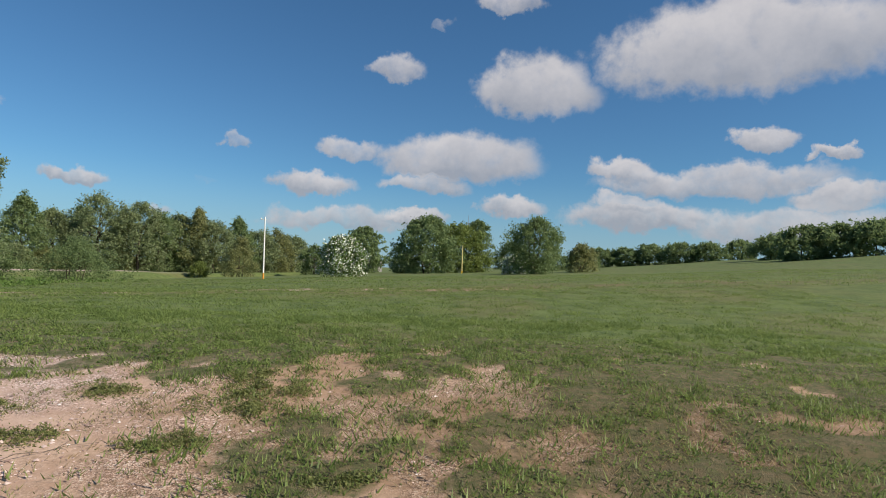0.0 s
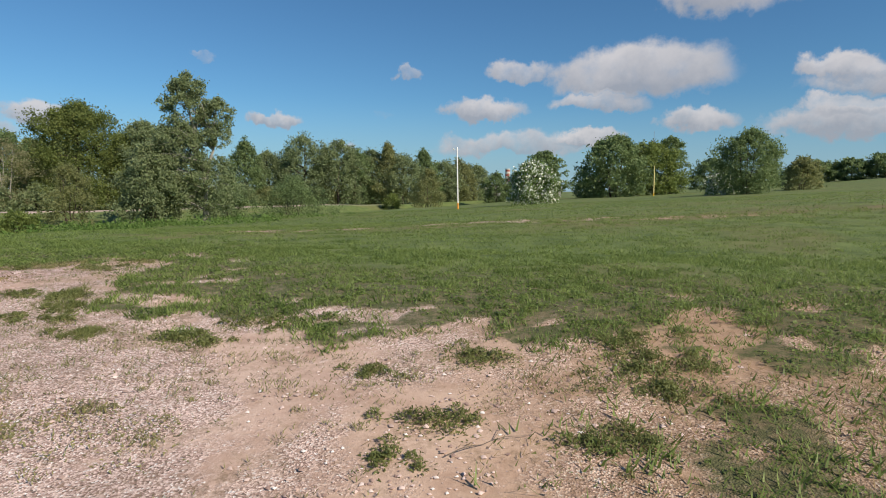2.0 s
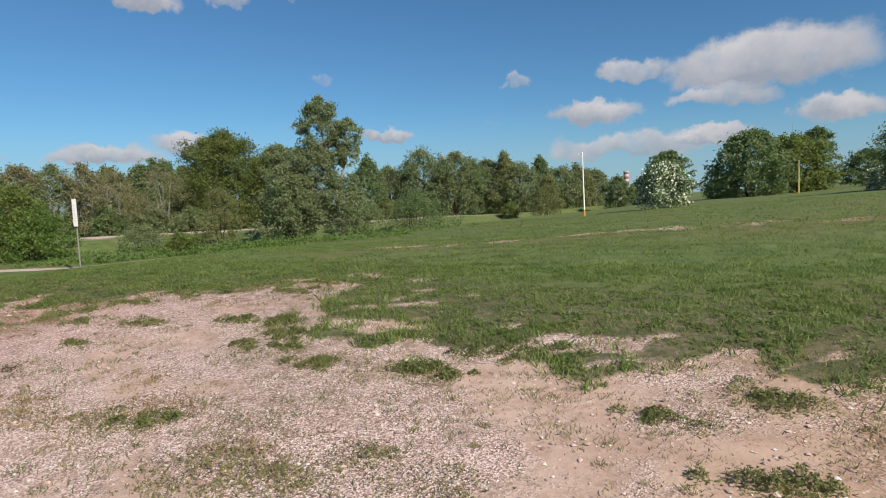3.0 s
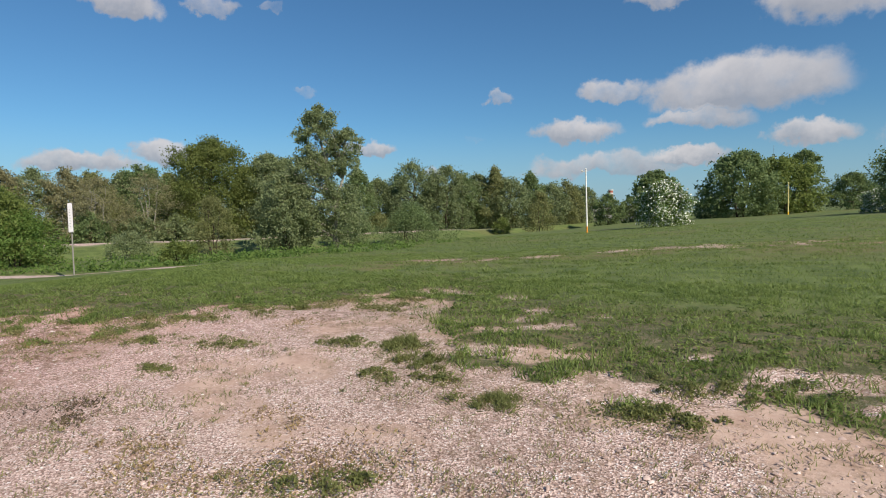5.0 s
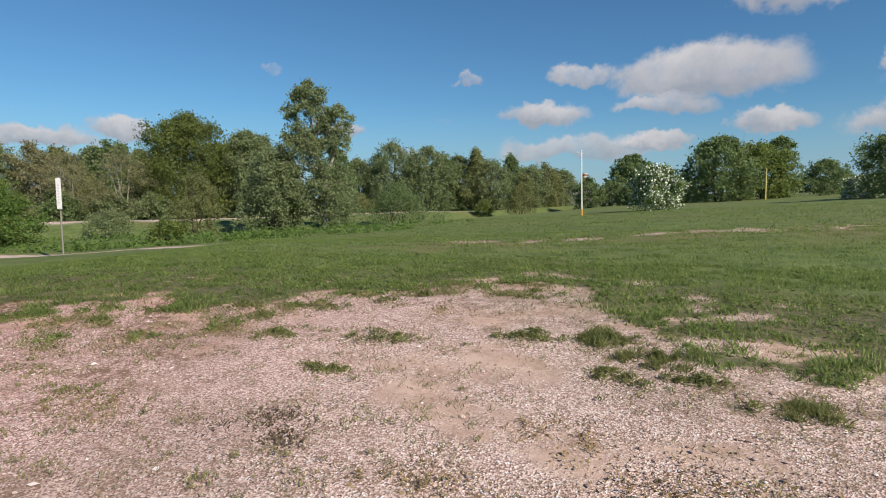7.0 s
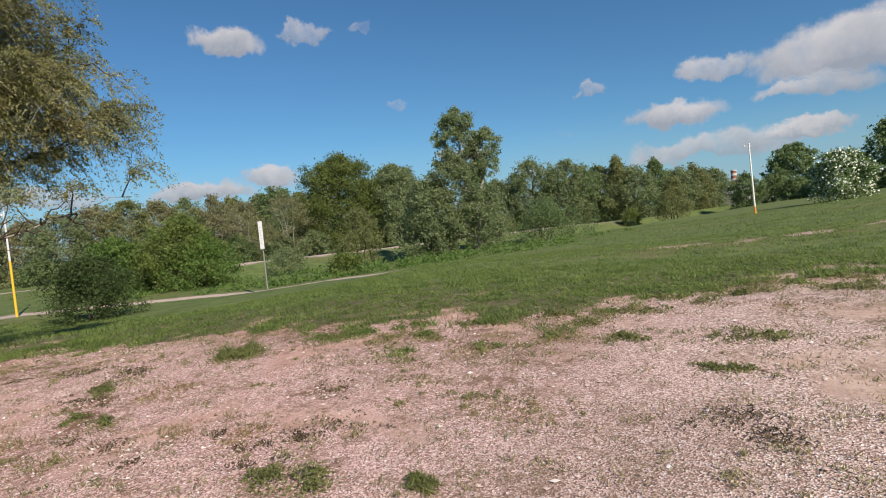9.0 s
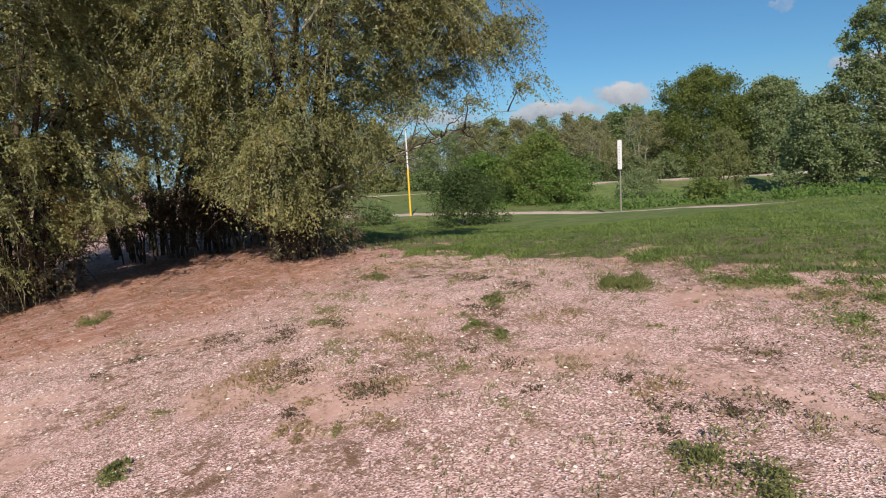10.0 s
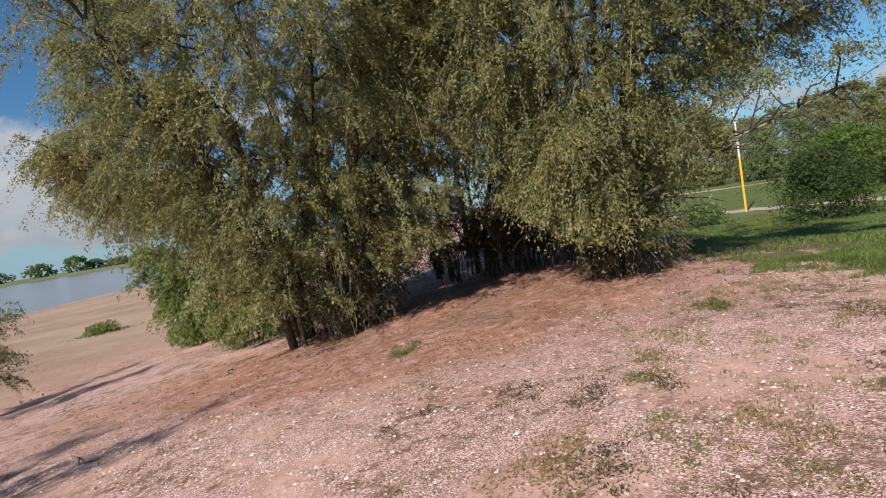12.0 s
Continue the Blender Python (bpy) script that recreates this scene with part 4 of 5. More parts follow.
willow("willow_tree", -20.5, 1.5, "many-stemmed willow with drooping olive twigs on the bank edge", 8.4, 3.3, 13, 12, lean=(0.3, -0.2), branches=25, twigs=13, leaves=62, foot=0.6, hang=0.95, low=0.05,
       skirt=((-1.8, -0.8, 0.2, 0.8, 1.3, 1.9, 3.0), (1.5, 0.8, 0.5, 0.55, 1.4, 2.5, 2.4)),
       limbs_out=(((0.5, 0.3, 1.05), (2.1, 3.6, 2.45)), ((0.0, 0.7, 2.6), (0.6, 4.1, 4.2)), ((-0.3, 0.5, 3.6), (0.0, 4.0, 5.6)), ((0.0, 0.4, 4.2), (0.4, 3.1, 6.9)), ((0.2, 0.7, 3.2), (1.2, 3.4, 4.9)), ((0.0, 0.6, 2.2), (0.2, 3.3, 3.5)), ((0.1, 0.5, 3.0), (0.3, 3.0, 4.6)), ((-0.2, 0.5, 4.4), (0.2, 2.8, 6.2)), ((0.3, -0.5, 2.6), (0.9, -2.5, 4.0)), ((0.2, -0.5, 3.4), (0.7, -2.7, 5.4)), ((0.4, 0.2, 0.8), (1.0, -0.3, 2.2))))
willow("willow_bush", -25.2, -8.0, "low leafy green willow bush beside the trees on the sand", 2.4, 2.0, 12, 13, branches=20, twigs=10, leaves=36, foot=0.8, hang=0.6, low=0.02, material=LEAF_FRESH, leaf=0.062)
willow("willow_bush", -22.0, -5.6, "small leafy willow shoots at the foot of the trees", 1.3, 0.9, 8, 22, branches=9, twigs=7, leaves=26, foot=0.4, hang=0.4, low=0.05, material=LEAF_FRESH)
willow("willow_tree", -26.6, -1.6, "willow standing behind the front clumps", 8.2, 4.2, 11, 14, branches=22, twigs=10, leaves=30, foot=1.6, hang=1.0, low=0.22, leaf=0.085)
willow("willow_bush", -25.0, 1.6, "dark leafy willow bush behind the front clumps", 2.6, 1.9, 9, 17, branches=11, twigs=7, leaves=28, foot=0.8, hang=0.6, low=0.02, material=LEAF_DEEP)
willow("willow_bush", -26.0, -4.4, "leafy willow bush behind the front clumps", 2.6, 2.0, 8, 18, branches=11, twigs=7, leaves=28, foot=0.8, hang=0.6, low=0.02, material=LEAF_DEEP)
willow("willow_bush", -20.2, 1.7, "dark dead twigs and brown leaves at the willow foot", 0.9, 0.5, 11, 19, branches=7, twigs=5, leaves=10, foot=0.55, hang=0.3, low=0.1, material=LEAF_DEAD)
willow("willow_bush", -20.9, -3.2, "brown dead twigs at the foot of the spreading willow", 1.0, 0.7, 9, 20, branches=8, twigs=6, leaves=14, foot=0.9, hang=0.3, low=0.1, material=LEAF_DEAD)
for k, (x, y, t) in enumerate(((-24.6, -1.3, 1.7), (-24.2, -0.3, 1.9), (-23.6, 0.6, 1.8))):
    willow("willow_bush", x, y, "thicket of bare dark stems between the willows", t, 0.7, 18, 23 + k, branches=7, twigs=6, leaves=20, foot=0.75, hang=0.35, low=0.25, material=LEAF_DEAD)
willow("willow_tree", -10.0, -7.6, "slim young willow on the open bank", 6.6, 1.0, 6, 16, branches=16, twigs=8, leaves=24, foot=0.2, hang=0.5, low=0.3)
willow("willow_bush", -19.5, -9.9, "small willow bush on the open sand", 2.0, 1.0, 6, 15, branches=9, twigs=7, leaves=26, foot=0.3, hang=0.5, low=0.2)


# ---------------------------------------------------------------- poles, sign, chimney
def round_bar(r0, r1, z0, z1, sides=12, x=0.0, y=0.0):
    bm = bmesh.new()
    rings = []
    for r, z in ((r0 * 0.9, z0), (r0, z0 + 0.01), (r1, z1 - 0.01), (r1 * 0.85, z1)):
        rings.append([bm.verts.new((x + r * math.cos(2 * math.pi * k / sides), y + r * math.sin(2 * math.pi * k / sides), z)) for k in range(sides)])
    for p, q in zip(rings, rings[1:]):
        for k in range(sides):
            bm.faces.new((p[k], p[(k + 1) % sides], q[(k + 1) % sides], q[k]))
    bm.faces.new(rings[0][::-1])
    bm.faces.new(rings[-1])
    return bm


def box(sx, sy, sz, at=(0, 0, 0), bevel=0.01):
    bm = bmesh.new()
    bmesh.ops.create_cube(bm, size=1.0, matrix=Matrix.Translation(at) @ Matrix.Diagonal((sx, sy, sz, 1)))
    if bevel:
        bmesh.ops.bevel(bm, geom=bm.edges[:], offset=bevel, segments=2, affect="EDGES")
    return bm


def beacon_post(x, y, tall, foot, foot_paint, upper_paint, label, arm=False, lean=0.0, thick=0.06):
    top = tagged(new("post"), label, "post", "painted posts")
    top.location = (x, y, float(height(x, y)) - 0.1)
    top.rotation_euler = (0, radians(lean), 0)
    part("footing", round_bar(thick * 1.3, thick * 1.25, 0, 0.22), foot_paint, top)
    part("lower_pole", round_bar(thick * 1.12, thick * 1.08, 0.22, foot), foot_paint, top)
    part("upper_pole", round_bar(thick, thick * 0.7, foot, tall), upper_paint, top)
    part("cap", round_bar(thick * 1.05, thick * 0.6, tall, tall + 0.07), upper_paint, top)
    if arm:
        part("crossarm", box(0.5, 0.035, 0.035, (-0.08, 0, tall - 0.14), 0.006), upper_paint, top)
        part("lamp", box(0.10, 0.08, 0.12, (-0.3, 0, tall - 0.07), 0.015), upper_paint, top)
    return top


beacon_post(-14.1, 46.3, 5.0, 0.62, ORANGE, WHITE, "tall white post with an orange foot on the meadow", arm=True, lean=-1.0)
beacon_post(3.0, 89.8, 4.3, 0.5, YELLOW, paint("pale yellow paint", (0.62, 0.52, 0.22), (0.5, 0.43, 0.2)), "pale yellow post far across the meadow", thick=0.09)
beacon_post(-40.5, 10.5, 5.0, 2.75, YELLOW, SIGN_WHITE, "post painted yellow below and white above", arm=True, thick=0.048)


def banner_sign(x, y):
    top = tagged(new("banner_sign"), "tall narrow white sign board on a thin weathered pole", "sign")
    top.location = (x, y, float(height(x, y)) - 0.05)
    top.rotation_euler = (0, 0, radians(35))
    part("pole", round_bar(0.035, 0.03, 0, 3.3), STEEL, top)
    board = part("board", box(0.185, 0.06, 1.28, (0.0, -0.07, 2.62), 0.012), SIGN_WHITE, top)
    part("face_panel", box(0.165, 0.012, 1.24, (0.0, -0.104, 2.62), 0.004), SIGN_WHITE, board, "white face with illegible writing")
    for k in range(7):
        part("letter_bar", box(0.05, 0.006, 0.035, (0.0, -0.112, 2.25 + 0.12 * k), 0.0), GREY_INK, board)
    for z in (2.15, 3.08):
        part("bracket", box(0.12, 0.05, 0.04, (0.0, -0.025, z), 0.006), STEEL, top)


banner_sign(-30.5, 17.0)


def chimney(x, y, tall):
    top = tagged(new("factory_chimney"), "distant red brick factory chimney with pale bands", "chimney")
    top.location = (x, y, -1.5)
    part("shaft", round_bar(1.25, 0.75, 0, tall, 20), BRICK, top)
    for f in (0.55, 0.72, 0.87):
        r = 1.25 - 0.5 * f
        part("band", round_bar(r + 0.04, r + 0.02, tall * f, tall * f + 0.7, 20), CONCRETE, top)
    part("rim", round_bar(0.9, 0.9, tall, tall + 0.35, 20), CONCRETE, top)


chimney(-38.3, 199.6, 10.4)


def radio_mast(x, y, tall):
    top = tagged(new("radio_mast"), "thin grey lattice mast far behind the trees", "mast")
    top.location = (x, y, -1.5)
    foot = 0.7
    for sx, sy in ((-1, -1), (1, -1), (1, 1), (-1, 1)):
        t = Tubes(6)
        t.add([(sx * foot, sy * foot, 0), (sx * 0.16, sy * 0.16, tall)], (0.09, 0.06))
        part_mesh("leg", t.mesh("leg", STEEL), top)
    for k in range(12):
        z, w = tall * k / 12, foot + (0.16 - foot) * k / 12
        up, w1 = tall * (k + 1) / 12, foot + (0.16 - foot) * (k + 1) / 12
        t = Tubes(4)
        for a, b in (((-1, -1), (1, -1)), ((1, -1), (1, 1)), ((1, 1), (-1, 1)), ((-1, 1), (-1, -1))):
            t.add([(a[0] * w, a[1] * w, z), (b[0] * w1, b[1] * w1, up)], (0.045, 0.045))
        part_mesh("brace", t.mesh("brace", STEEL), top)
    part("aerial", round_bar(0.05, 0.03, tall, tall + 2.5), STEEL, top)


radio_mast(7.9, 190.0, 18.6)


def house(x, y, turn):
    top = tagged(new("house"), "small white house with a dark roof far beyond the rise", "house")
    top.location = (x, y, -2.0)
    top.rotation_euler = (0, 0, radians(turn))
    wall = part("wall", box(6.0, 5.0, 6.0, (0, 0, 3.0), 0.03), WHITE, top)
    bm = bmesh.new()
    v = [bm.verts.new(p) for p in ((-3.3, -2.8, 5.95), (3.3, -2.8, 5.95), (3.3, 2.8, 5.95), (-3.3, 2.8, 5.95), (-3.3, 0, 8.2), (3.3, 0, 8.2))]
    for f in ((0, 1, 5, 4), (2, 3, 4, 5), (1, 2, 5), (3, 0, 4), (3, 2, 1, 0)):
        bm.faces.new([v[i] for i in f])
    part("roof", bm, STEEL, top)
    for wx in (-1.6, 1.6):
        part("window", box(0.9, 0.06, 1.2, (wx, -2.52, 4.4), 0.01), STEEL, wall)


house(84.8, 288.0, 20)


def shed(x, y, w, d, h):
    top = tagged(new("shed"), "low dark industrial shed far behind the trees", "building")
    top.location = (x, y, -1.5)
    part("wall", box(w, d, h, (0, 0, h / 2), 0.02), STEEL, top)
    bm = bmesh.new()
    v = [bm.verts.new(p) for p in ((-w / 2 - 0.4, -d / 2 - 0.4, h), (w / 2 + 0.4, -d / 2 - 0.4, h), (w / 2 + 0.4, d / 2 + 0.4, h), (-w / 2 - 0.4, d / 2 + 0.4, h), (-w / 2 - 0.4, 0, h + 1.6), (w / 2 + 0.4, 0, h + 1.6))]
    for f in ((0, 1, 5, 4), (2, 3, 4, 5), (1, 2, 5), (3, 0, 4), (3, 2, 1, 0)):
        bm.faces.new([v[i] for i in f])
    part("roof", bm, STEEL, top)
    for k in range(5):
        part("window", box(w * 0.1, 0.05, h * 0.25, (-w * 0.4 + k * w * 0.2, -d / 2 - 0.02, h * 0.6), 0.01), CONCRETE, top)


shed(-29.0, 170.0, 22, 10, 3.6)


# ---------------------------------------------------------------- grass
def blades(x, y, tall, width, rng, flat=0.25):
    """Single pointed blades that lean one way or another."""
    n = len(x)
    a = rng.random(n) * 2 * np.pi
    lean = np.stack([np.cos(a), np.sin(a)], -1) * (flat * tall * (0.4 + rng.random(n)))[:, None]
    side = np.stack([-np.sin(a + 0.6), np.cos(a + 0.6)], -1) * (width / 2)[:, None]
    z = height(x, y) + 0.012
    base = np.stack([x, y], -1)
    verts = np.empty((n, 3, 3))
    verts[:, 0, :2], verts[:, 1, :2] = base - side, base + side
    verts[:, 0, 2] = verts[:, 1, 2] = z
    verts[:, 2, :2], verts[:, 2, 2] = base + lean, z + tall
    return verts.reshape(-1, 3), np.arange(3 * n).reshape(n, 3)


def scatter(rng, n, x0, x1, y0, y1, keep):
    x, y = rng.uniform(x0, x1, n), rng.uniform(y0, y1, n)
    ok = rng.random(n) < keep(x, y)
    return x[ok], y[ok]


def build_turf():
    rng = np.random.default_rng(21)
    edge_mask = lambda x, y: (1 - 0.45 * dryness(x, y)) * turf(x, y) ** 0.8 * (0.45 + 0.55 * smooth(0.35, 0.6, value_noise(x, y, 0.7)))  # noqa: E731
    for label, n, area, tall, width in (("short green meadow grass along the gravel edge", 560000, (-19, 7, 2.6, 10.5), 0.064, 0.0135),
                                        ("green meadow grass", 360000, (-24, 12, 9.5, 22), 0.060, 0.021),
                                        ("meadow grass in the shade of the willows", 130000, (-38, -18.5, 2.0, 10.5), 0.075, 0.022),
                                        ("grass of the far meadow", 130000, (-36, 30, 21.5, 52), 0.075, 0.05)):
        x, y = scatter(rng, n, *area, edge_mask)
        clump = value_noise(x + 8, y + 3, 3.2 * tall, 2)
        ok = rng.random(len(x)) < smooth(0.25, 0.52, clump)
        x, y, clump = x[ok], y[ok], clump[ok]
        size = tall * (0.35 + 0.7 * rng.random(len(x))) * (0.25 + 1.5 * clump)
        v, f = blades(x, y, size, width * (0.7 + 0.6 * rng.random(len(x))), rng, 0.95)
        tagged(new("grass", mesh_from("grass", v, f, LEAF_GRASS)), label, "grass", kind="stuff")
    dry_mask = lambda x, y: smooth(0.52, 0.72, value_noise(x + 31, y + 17, 0.9)) * smooth(0.4, 0.75, value_noise(x, y, 0.22, 2)) * (1 - 0.7 * turf(x, y)) * 0.6 + 0.7 * dryness(x, y) * smooth(3.0, 4.0, y)  # noqa: E731
    x, y = scatter(rng, 220000, -19, 6, -1.5, 9.0, dry_mask)
    size = (0.016 + 0.030 * dryness(x, y)) * (0.5 + rng.random(len(x)))
    v, f = blades(x, y, size, 0.006 * np.ones(len(x)), rng, 2.2)
    tagged(new("dry_grass", mesh_from("dry_grass", v, f, LEAF_DRY)), "thin dry straw-coloured grass on the gravel", "grass", kind="stuff")
    # leafy herbs in low clumps: the mat along the gravel
    hx, hy = scatter(rng, 22000, -19, 6, 2.6, 11.0, lambda x, y: turf(x, y) ** 1.5 * (0.25 + 0.75 * smooth(4.5, 1.0, y - edge_line(x))) * (0.5 + 0.5 * smooth(0.40, 0.58, value_noise(x + 23, y + 61, 0.4))))
    reach = 0.03 + 0.06 * rng.random(len(hx))
    many = (5 + 190 * reach * (0.6 + 0.8 * rng.random(len(hx)))).astype(int)
    x0, y0, reach = np.repeat(hx, many), np.repeat(hy, many), np.repeat(reach, many)
    n = len(x0)
    out = rng.normal(0, 0.5, (n, 2))
    x, y = x0 + out[:, 0] * reach, y0 + out[:, 1] * reach
    rise = np.clip(1 - (out ** 2).sum(1) * 0.5, 0.1, 1) * reach * (0.25 + 0.55 * rng.random(n))
    spot = np.stack([x, y, height(x, y) + 0.016 + rise], -1)
    size = (0.013 + 0.016 * rng.random(n)) * (1 + 0.5 * smooth(2.5, 5.0, y - 1.0 - 0.2 * np.abs(x + 5)))
    facing = np.concatenate([out * 0.5, np.ones((n, 1))], 1) + rng.normal(0, 0.4, (n, 3))
    tagged(new("herbs", leaf_mesh("herbs", spot, rng.normal(size=(n, 3)) * (1, 1, 0.5), facing, size, size * 0.6, LEAF_GRASS, slim=True)),
           "leafy green herbs and clover in the meadow edge", "herbs", kind="stuff")
    # small weeds in the gravel
    for material, count, x0, x1, label in ((LEAF_TUFT, 1100, -18, 3, "tiny green weeds scattered in the gravel"), (LEAF_WEED, 5200, -18, 4, "brownish dry weeds scattered in the gravel")):
        wx, wy = scatter(rng, count, x0, x1, 0.8, 8.0, lambda x, y: (1 - turf(x, y)) * (0.12 + smooth(0.45, 0.7, value_noise(x + 55, y + 21, 1.6)) + 0.8 * smooth(2.2, 0.3, edge_line(x) - y) + 0.35 * smooth(-9, -12, x)))
        many = rng.integers(8, 34, len(wx))
        spread = np.repeat(0.02 + 0.075 * rng.random(len(wx)), many)
        x, y = np.repeat(wx, many) + rng.normal(0, 1, many.sum()) * spread, np.repeat(wy, many) + rng.normal(0, 0.8, many.sum()) * spread
        v, f = blades(x, y, 0.020 * (0.5 + rng.random(len(x))), 0.008 * np.ones(len(x)), rng, 1.0)
        tagged(new("weeds", mesh_from("weeds", v, f, material)), label, "weeds", kind="stuff")


def build_ditch_weeds():
    """Rank weeds and nettles between the track and the wood."""
    rng = np.random.default_rng(77)
    hx, hy = scatter(rng, 2600, -62, -22, 16, 46, lambda x, y: smooth(0.8, 1.8, y - track_line(x) - 0.25 * np.abs(x + 34)) * smooth(24, 12, y - track_line(x)) * smooth(0.36, 0.62, value_noise(x + 5, y + 33, 2.4)))
    many = rng.integers(14, 34, len(hx))
    reach = np.repeat(0.22 + 0.3 * rng.random(len(hx)), many)
    tall = np.repeat(0.18 + 0.40 * rng.random(len(hx)) ** 1.6, many)
    n = len(reach)
    x, y = np.repeat(hx, many) + rng.normal(0, 0.6, n) * reach, np.repeat(hy, many) + rng.normal(0, 0.6, n) * reach
    spot = np.stack([x, y, height(x, y) + tall * (0.15 + 0.85 * rng.random(n))], -1)
    size = 0.10 + 0.10 * rng.random(n)
    tagged(new("ditch_weeds", leaf_mesh("ditch_weeds", spot, rng.normal(size=(n, 3)), rng.normal(0, 0.7, (n, 3)) + (0, 0, 0.8), size, size * 0.7, LEAF_SHRUB, slim=True)),
           "rank green weeds along the ditch before the wood", "weeds", kind="stuff")


def build_fallen_leaves():
    """Dry leaves and chips lying under the willows."""
    rng = np.random.default_rng(88)
    x, y = scatter(rng, 60000, -26, -15, -7.5, 4.5, lambda x, y: 0.75 * np.clip(leaf_litter(x, y), 0, 1) * smooth(0.30, 0.60, value_noise(x + 2, y + 4, 0.35)))
    n = len(x)
    spot = np.stack([x, y, height(x, y) + 0.012 + 0.02 * rng.random(n)], -1)
    size = 0.035 * (0.5 + rng.random(n))
    tagged(new("fallen_leaves", leaf_mesh("fallen_leaves", spot, rng.normal(size=(n, 3)) * (1, 1, 0.25), rng.normal(0, 0.45, (n, 3)) + (0, 0, 1), size, size * 0.45, LEAF_FALLEN, slim=True)),
           "rust-brown fallen leaves under the willows", "leaves", kind="stuff")


build_ditch_weeds()
build_fallen_leaves()
build_turf()


def tuft_thing(x, y, radius, tall, count, seed, material=LEAF_TUFT, label="low leafy green tuft growing in the gravel", spiky=False):
    """A flat, ragged mat of small leaves and short blades in uneven clumps round the root."""
    rng = np.random.default_rng(seed)
    k = 8 + seed % 6
    knot = rng.normal(0, 0.5 * radius, (k, 2)) * (1.35, 0.8)
    reach = radius * (0.14 + 0.16 * rng.random(k))
    pick = rng.integers(0, k, count)
    off = rng.normal(0, 1, (count, 2)) * np.where(rng.random((count, 1)) < 0.28, 2.1, 1.0)
    base = knot[pick] + off * reach[pick][:, None]
    dome = np.clip(1 - 0.22 * (off ** 2).sum(1), 0.05, 1) * tall * (0.55 + 0.6 * rng.random(k))[pick]
    rise = dome * (0.35 + 0.65 * rng.random(count))
    spot = np.stack([base[:, 0], base[:, 1], height(x + base[:, 0], y + base[:, 1]) - float(height(x, y)) + rise], -1)
    facing = np.concatenate([off * 0.35, np.ones((count, 1))], 1) + rng.normal(0, 0.5, (count, 3))
    axis = np.concatenate([off * 0.5, np.full((count, 1), 0.35)], 1) + rng.normal(0, 0.8, (count, 3))
    if spiky:
        axis, facing = axis * (0.8, 0.8, 0.6) + (0, 0, 0.7), rng.normal(size=(count, 3))
    size = (0.014 + 0.016 * rng.random(count)) * (3.0 if spiky else 1.0) * (1 + 3.5 * (radius > 0.5))
    ob = tagged(new("grass_tuft"), label, "grass tuft", "tufts in the gravel")
    ob.location = (x, y, float(height(x, y)) + 0.004)
    tagged(part_mesh("foliage", leaf_mesh("foliage", spot, axis, facing, size, size * (0.12 if spiky else 0.5), material, slim=True), ob), kind="stuff")
    return ob


TUFTS_A = ((-5.06, 4.63, 0.30, 0.13), (-4.8, 4.6, 0.2, 0.12), (-7.3, 5.41, 0.2, 0.12), (-3.21, 4.28, 0.16, 0.10), (-2.64, 3.74, 0.22, 0.13), (-2.67, 4.75, 0.26, 0.12),
           (-2.75, 3.32, 0.14, 0.09), (-6.5, 3.21, 0.24, 0.12), (-6.55, 4.76, 0.17, 0.10), (-6.8, 5.1, 0.22, 0.15), (-7.88, 5.42, 0.24, 0.14), (-7.3, 5.47, 0.22, 0.15))
TUFTS_B = ((-7.14, 4.75, 0.2, 0.09), (-6.04, 4.51, 0.2, 0.09), (-9.37, 6.58, 0.16, 0.16), (-9.02, 5.06, 0.2, 0.12), (-9.11, 4.31, 0.15, 0.06), (-10.28, 2.24, 0.10, 0.10),
           (-14.02, 2.09, 0.14, 0.10), (-14.59, 2.61, 0.2, 0.12), (-14.16, 3.82, 0.34, 0.22), (-13.6, 2.17, 0.13, 0.13), (-17.0, 2.0, 0.2, 0.14), (-18.12, -1.61, 0.24, 0.14))
TUFTS_C = ((-4.87, 5.04, 0.22, 0.13), (-4.31, 5.22, 0.25, 0.12), (-1.38, 4.94, 0.3, 0.14), (-1.39, 4.4, 0.26, 0.14),
           (-1.67, 3.72, 0.28, 0.10), (0.14, 4.22, 0.2, 0.09), (-0.59, 3.23, 0.28, 0.12), (-1.61, 5.3, 0.3, 0.14), (-1.55, 4.71, 0.26, 0.10), (-9.99, 4.86, 0.18, 0.10), (-11.0, 2.06, 0.26, 0.17), (-13.0, -0.7, 0.12, 0.08))
for k, (x, y, r, t) in enumerate(TUFTS_A + TUFTS_B + TUFTS_C):
    tuft_thing(x, y, r * 0.85, t * 0.5, int(300 + 19000 * r * r), 300 + k, spiky=k in (9, 11, 13, 17, 20, 36))
for k, (x, y, r) in enumerate(((-7.3, 3.85, 0.22), (-7.88, 3.18, 0.18), (-6.7, 3.37, 0.4), (-12.9, 0.3, 0.14), (-11.9, 2.4, 0.2), (-8.9, 6.0, 0.3))):
    tuft_thing(x, y, r, 0.03, 380, 340 + k, LEAF_DRY, "flattened dry straw-coloured grass tuft")
BROWN_MATS = ((-13.86, 0.07, 0.34), (-14.03, 0.48, 0.3), (-13.95, 0.84, 0.36), (-14.17, 1.4, 0.26), (-13.22, 0.85, 0.3), (-13.41, 1.44, 0.24), (-14.31, 0.29, 0.3), (-15.15, 0.52, 0.28),
              (-15.51, 1.02, 0.3), (-13.61, 2.75, 0.3), (-8.87, 3.44, 0.26), (-10.59, 3.45, 0.24))
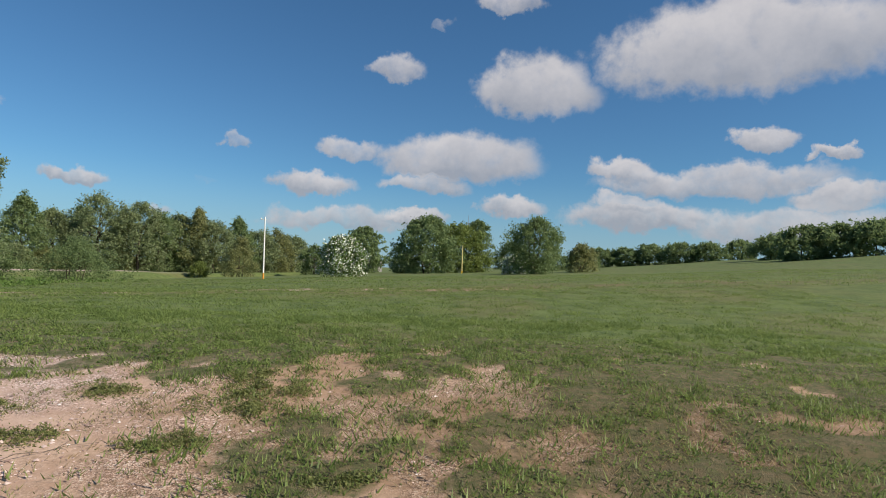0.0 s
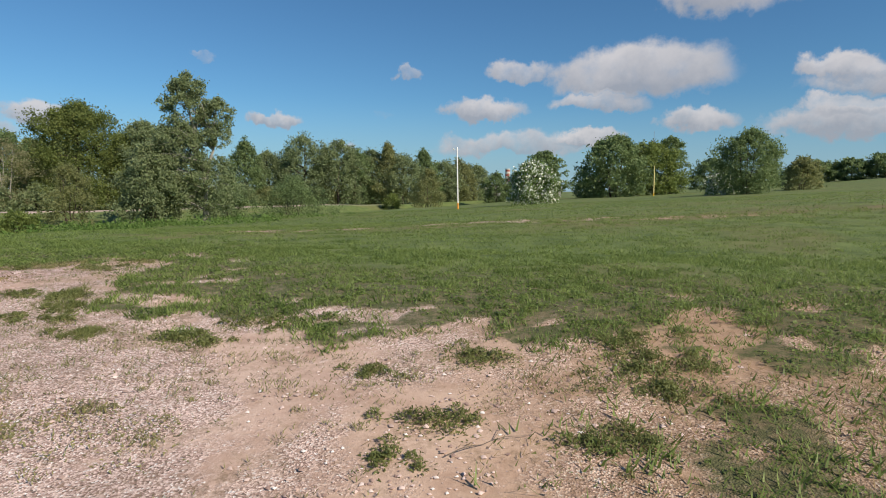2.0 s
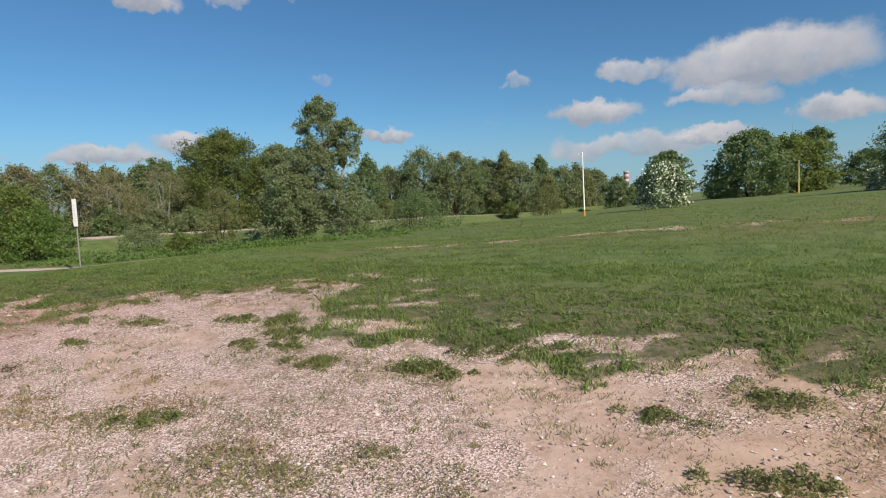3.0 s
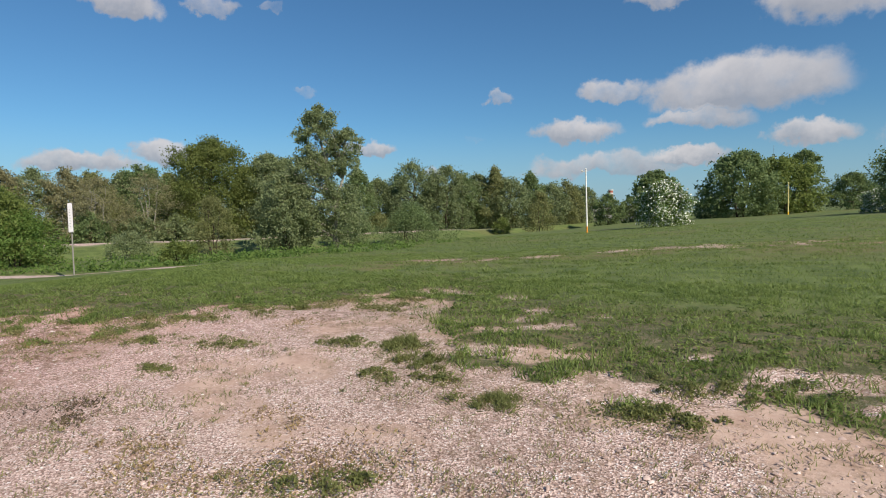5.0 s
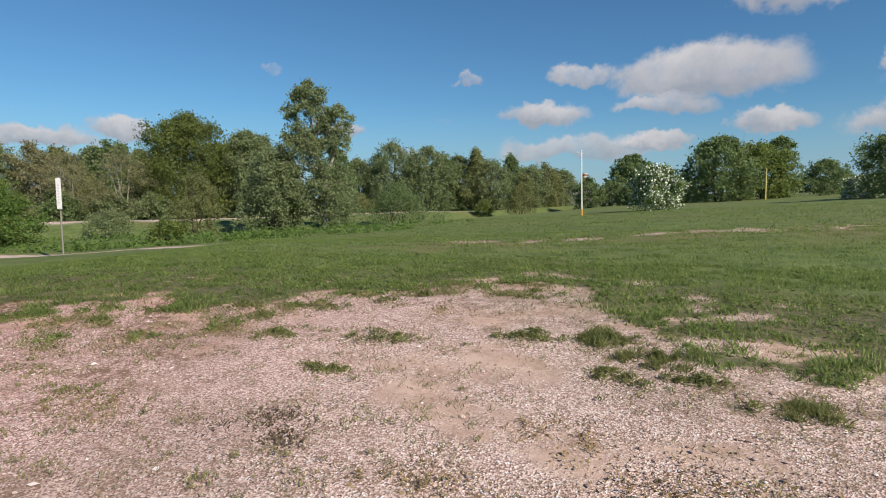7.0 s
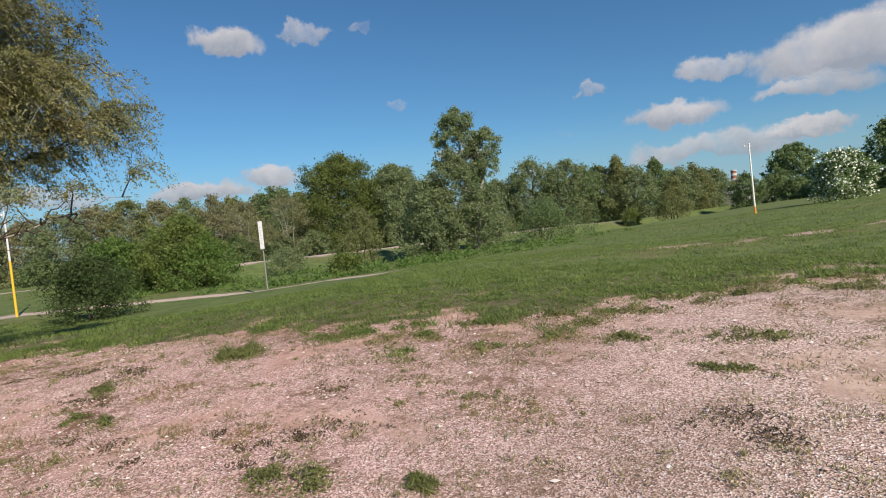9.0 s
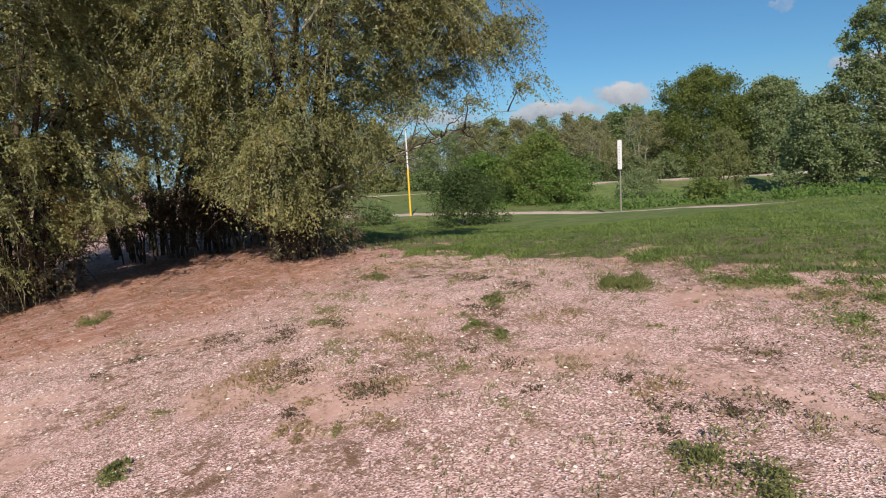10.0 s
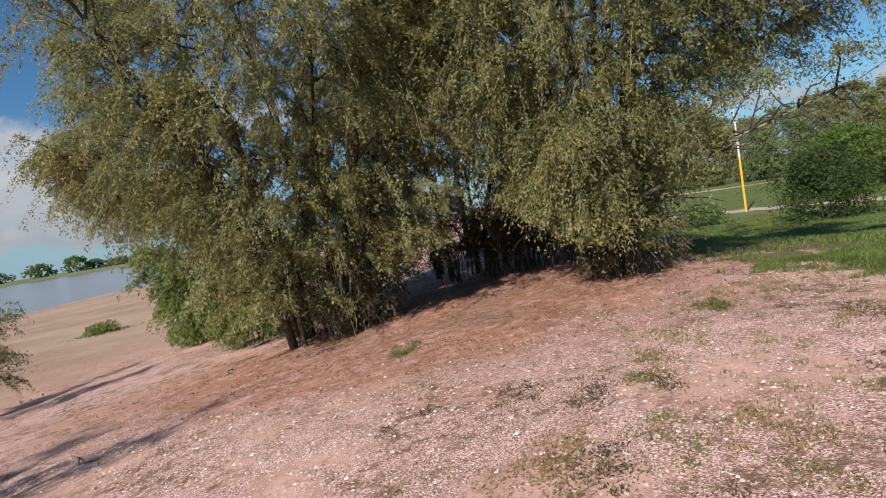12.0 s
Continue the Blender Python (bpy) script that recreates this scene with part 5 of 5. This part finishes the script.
GREEN_MATS = ((-11.89, 3.99, 0.26), (-11.26, 4.49, 0.34), (-10.63, 4.49, 0.3), (-11.42, 3.57, 0.22), (-10.19, 3.3, 0.2), (-5.60, 2.67, 0.24), (-5.42, 2.96, 0.30), (-5.34, 3.09, 0.36), (-5.07, 2.97, 0.24), (-5.19, 2.84, 0.30), (-7.39, 2.99, 0.36), (-6.92, 3.00, 0.24), (-4.26, 3.05, 0.30), (-6.70, 3.33, 0.36), (-4.65, 3.31, 0.24))
for k, (x, y, r) in enumerate(BROWN_MATS):
    tuft_thing(x, y, r, 0.026, int(240 + 5200 * r * r), 400 + k, (LEAF_DRY, LEAF_DEAD, LEAF_WEED)[k % 3], "thin brown mat of dry weeds on the gravel")
for k, (x, y, r) in enumerate(GREEN_MATS):
    tuft_thing(x, y, r, 0.03, int(130 + 3600 * r * r), 430 + k, (LEAF_WEED, LEAF_DRY, LEAF_WEED)[k % 3], "thin olive-brown mat of low weeds on the gravel")
shore = np.random.default_rng(61)
for k in range(52):
    x, y = float(shore.uniform(-16.5, -11.2)), float(shore.uniform(-1.2, 3.4))
    r = float(shore.uniform(0.07, 0.24))
    tuft_thing(x, y, r, 0.018, int(90 + 3600 * r * r), 600 + k, (LEAF_DEAD, LEAF_DRY, LEAF_WEED, LEAF_DEAD)[k % 4], "thin brown mat of dry weeds on the gravel")
for k in range(46):
    x = float(shore.uniform(-13.4, -8.2))
    y = float(edge_line(x)) - float(shore.uniform(0.0, 1.15)) ** 1.2
    r = float(shore.uniform(0.10, 0.24))
    tuft_thing(x, y, r, 0.06, int(240 + 11000 * r * r), 500 + k, (LEAF_GRASS, LEAF_TUFT, LEAF_WEED)[k % 3], "ragged olive-green mat of grass at the gravel edge")
tuft_thing(-31.4, -17.0, 0.75, 0.55, 1400, 360, LEAF_FRESH, "bright green tuft of grass alone on the sand")


# ---------------------------------------------------------------- gravel and sticks
def build_pebbles():
    rng = np.random.default_rng(5)
    stony = lambda x, y: (1 - turf(x, y)) * (0.08 + 0.30 * smooth(-9.5, -12, x) + 0.75 * smooth(0.42, 0.62, value_noise(x + 3, y, 1.3))) * (1 - 0.75 * dryness(x, y)) * (1 - 0.85 * np.clip(leaf_litter(x, y), 0, 1))  # noqa: E731
    xa, ya = scatter(rng, 52000, -13, 3.5, 1.4, 8.0, stony)
    xb, yb = scatter(rng, 56000, -18.5, -11.5, -5.5, 4.5, stony)
    x, y = np.r_[xa, xb], np.r_[ya, yb]
    n = len(x)
    r = np.minimum(0.0066 * np.exp(rng.normal(0, 0.48, n)), 0.019)
    shape = np.array([(1, 0, 0), (0, 1, 0), (-1, 0, 0), (0, -1, 0), (0.15, 0.1, 0.75)])
    p = shape[None] * (0.65 + 0.7 * rng.random((n, 5, 1))) * r[:, None, None]
    p = p * np.stack([1.0 + 0.5 * rng.random(n), np.ones(n), 0.6 + 0.5 * rng.random(n)], -1)[:, None]
    a = rng.random(n) * 2 * np.pi
    c, s = np.cos(a)[:, None], np.sin(a)[:, None]
    p = np.stack([p[..., 0] * c - p[..., 1] * s, p[..., 0] * s + p[..., 1] * c, p[..., 2]], -1)
    p += np.stack([x, y, height(x, y) + r * 0.35], -1)[:, None]
    f = np.array([(0, 1, 4), (1, 2, 4), (2, 3, 4), (3, 0, 4)])
    faces = (f[None] + 5 * np.arange(n)[:, None, None]).reshape(-1, 3)
    tagged(new("gravel", mesh_from("gravel", p.reshape(-1, 3), faces, PEBBLE)), "loose pink, grey and white river gravel", "gravel", kind="stuff")


build_pebbles()


def stick(x, y, length, turn, seed, thick=0.011):
    rng = np.random.default_rng(seed)
    t = Tubes(6)
    way = np.stack([np.linspace(-length / 2, length / 2, 8), rng.normal(0, 0.025, 8), thick * 0.8 + 0.03 * rng.random(8)], -1)
    t.add(way, thick * np.linspace(1, 0.4, 8))
    t.add(arc(way[4], way[4] + (0.2 * length, 0.16 * length, 0.03), 0, 5), thick * np.linspace(0.6, 0.2, 5))
    ob = tagged(new("stick", t.mesh("stick", BARK_DEAD)), "dry broken stick lying on the gravel", "stick", "sticks on the bank")
    ob.location = (x, y, float(height(x, y)))
    ob.rotation_euler = (0, 0, radians(turn))


for row in ((-19.3, -4.8, 0.7, 20, 1), (-16.0, -4.6, 0.9, 60, 2), (-20.2, -5.0, 0.5, -30, 3), (-18.9, -0.4, 0.5, 75, 4), (-2.3, 3.55, 0.5, 40, 5, 0.003)):
    stick(*row)
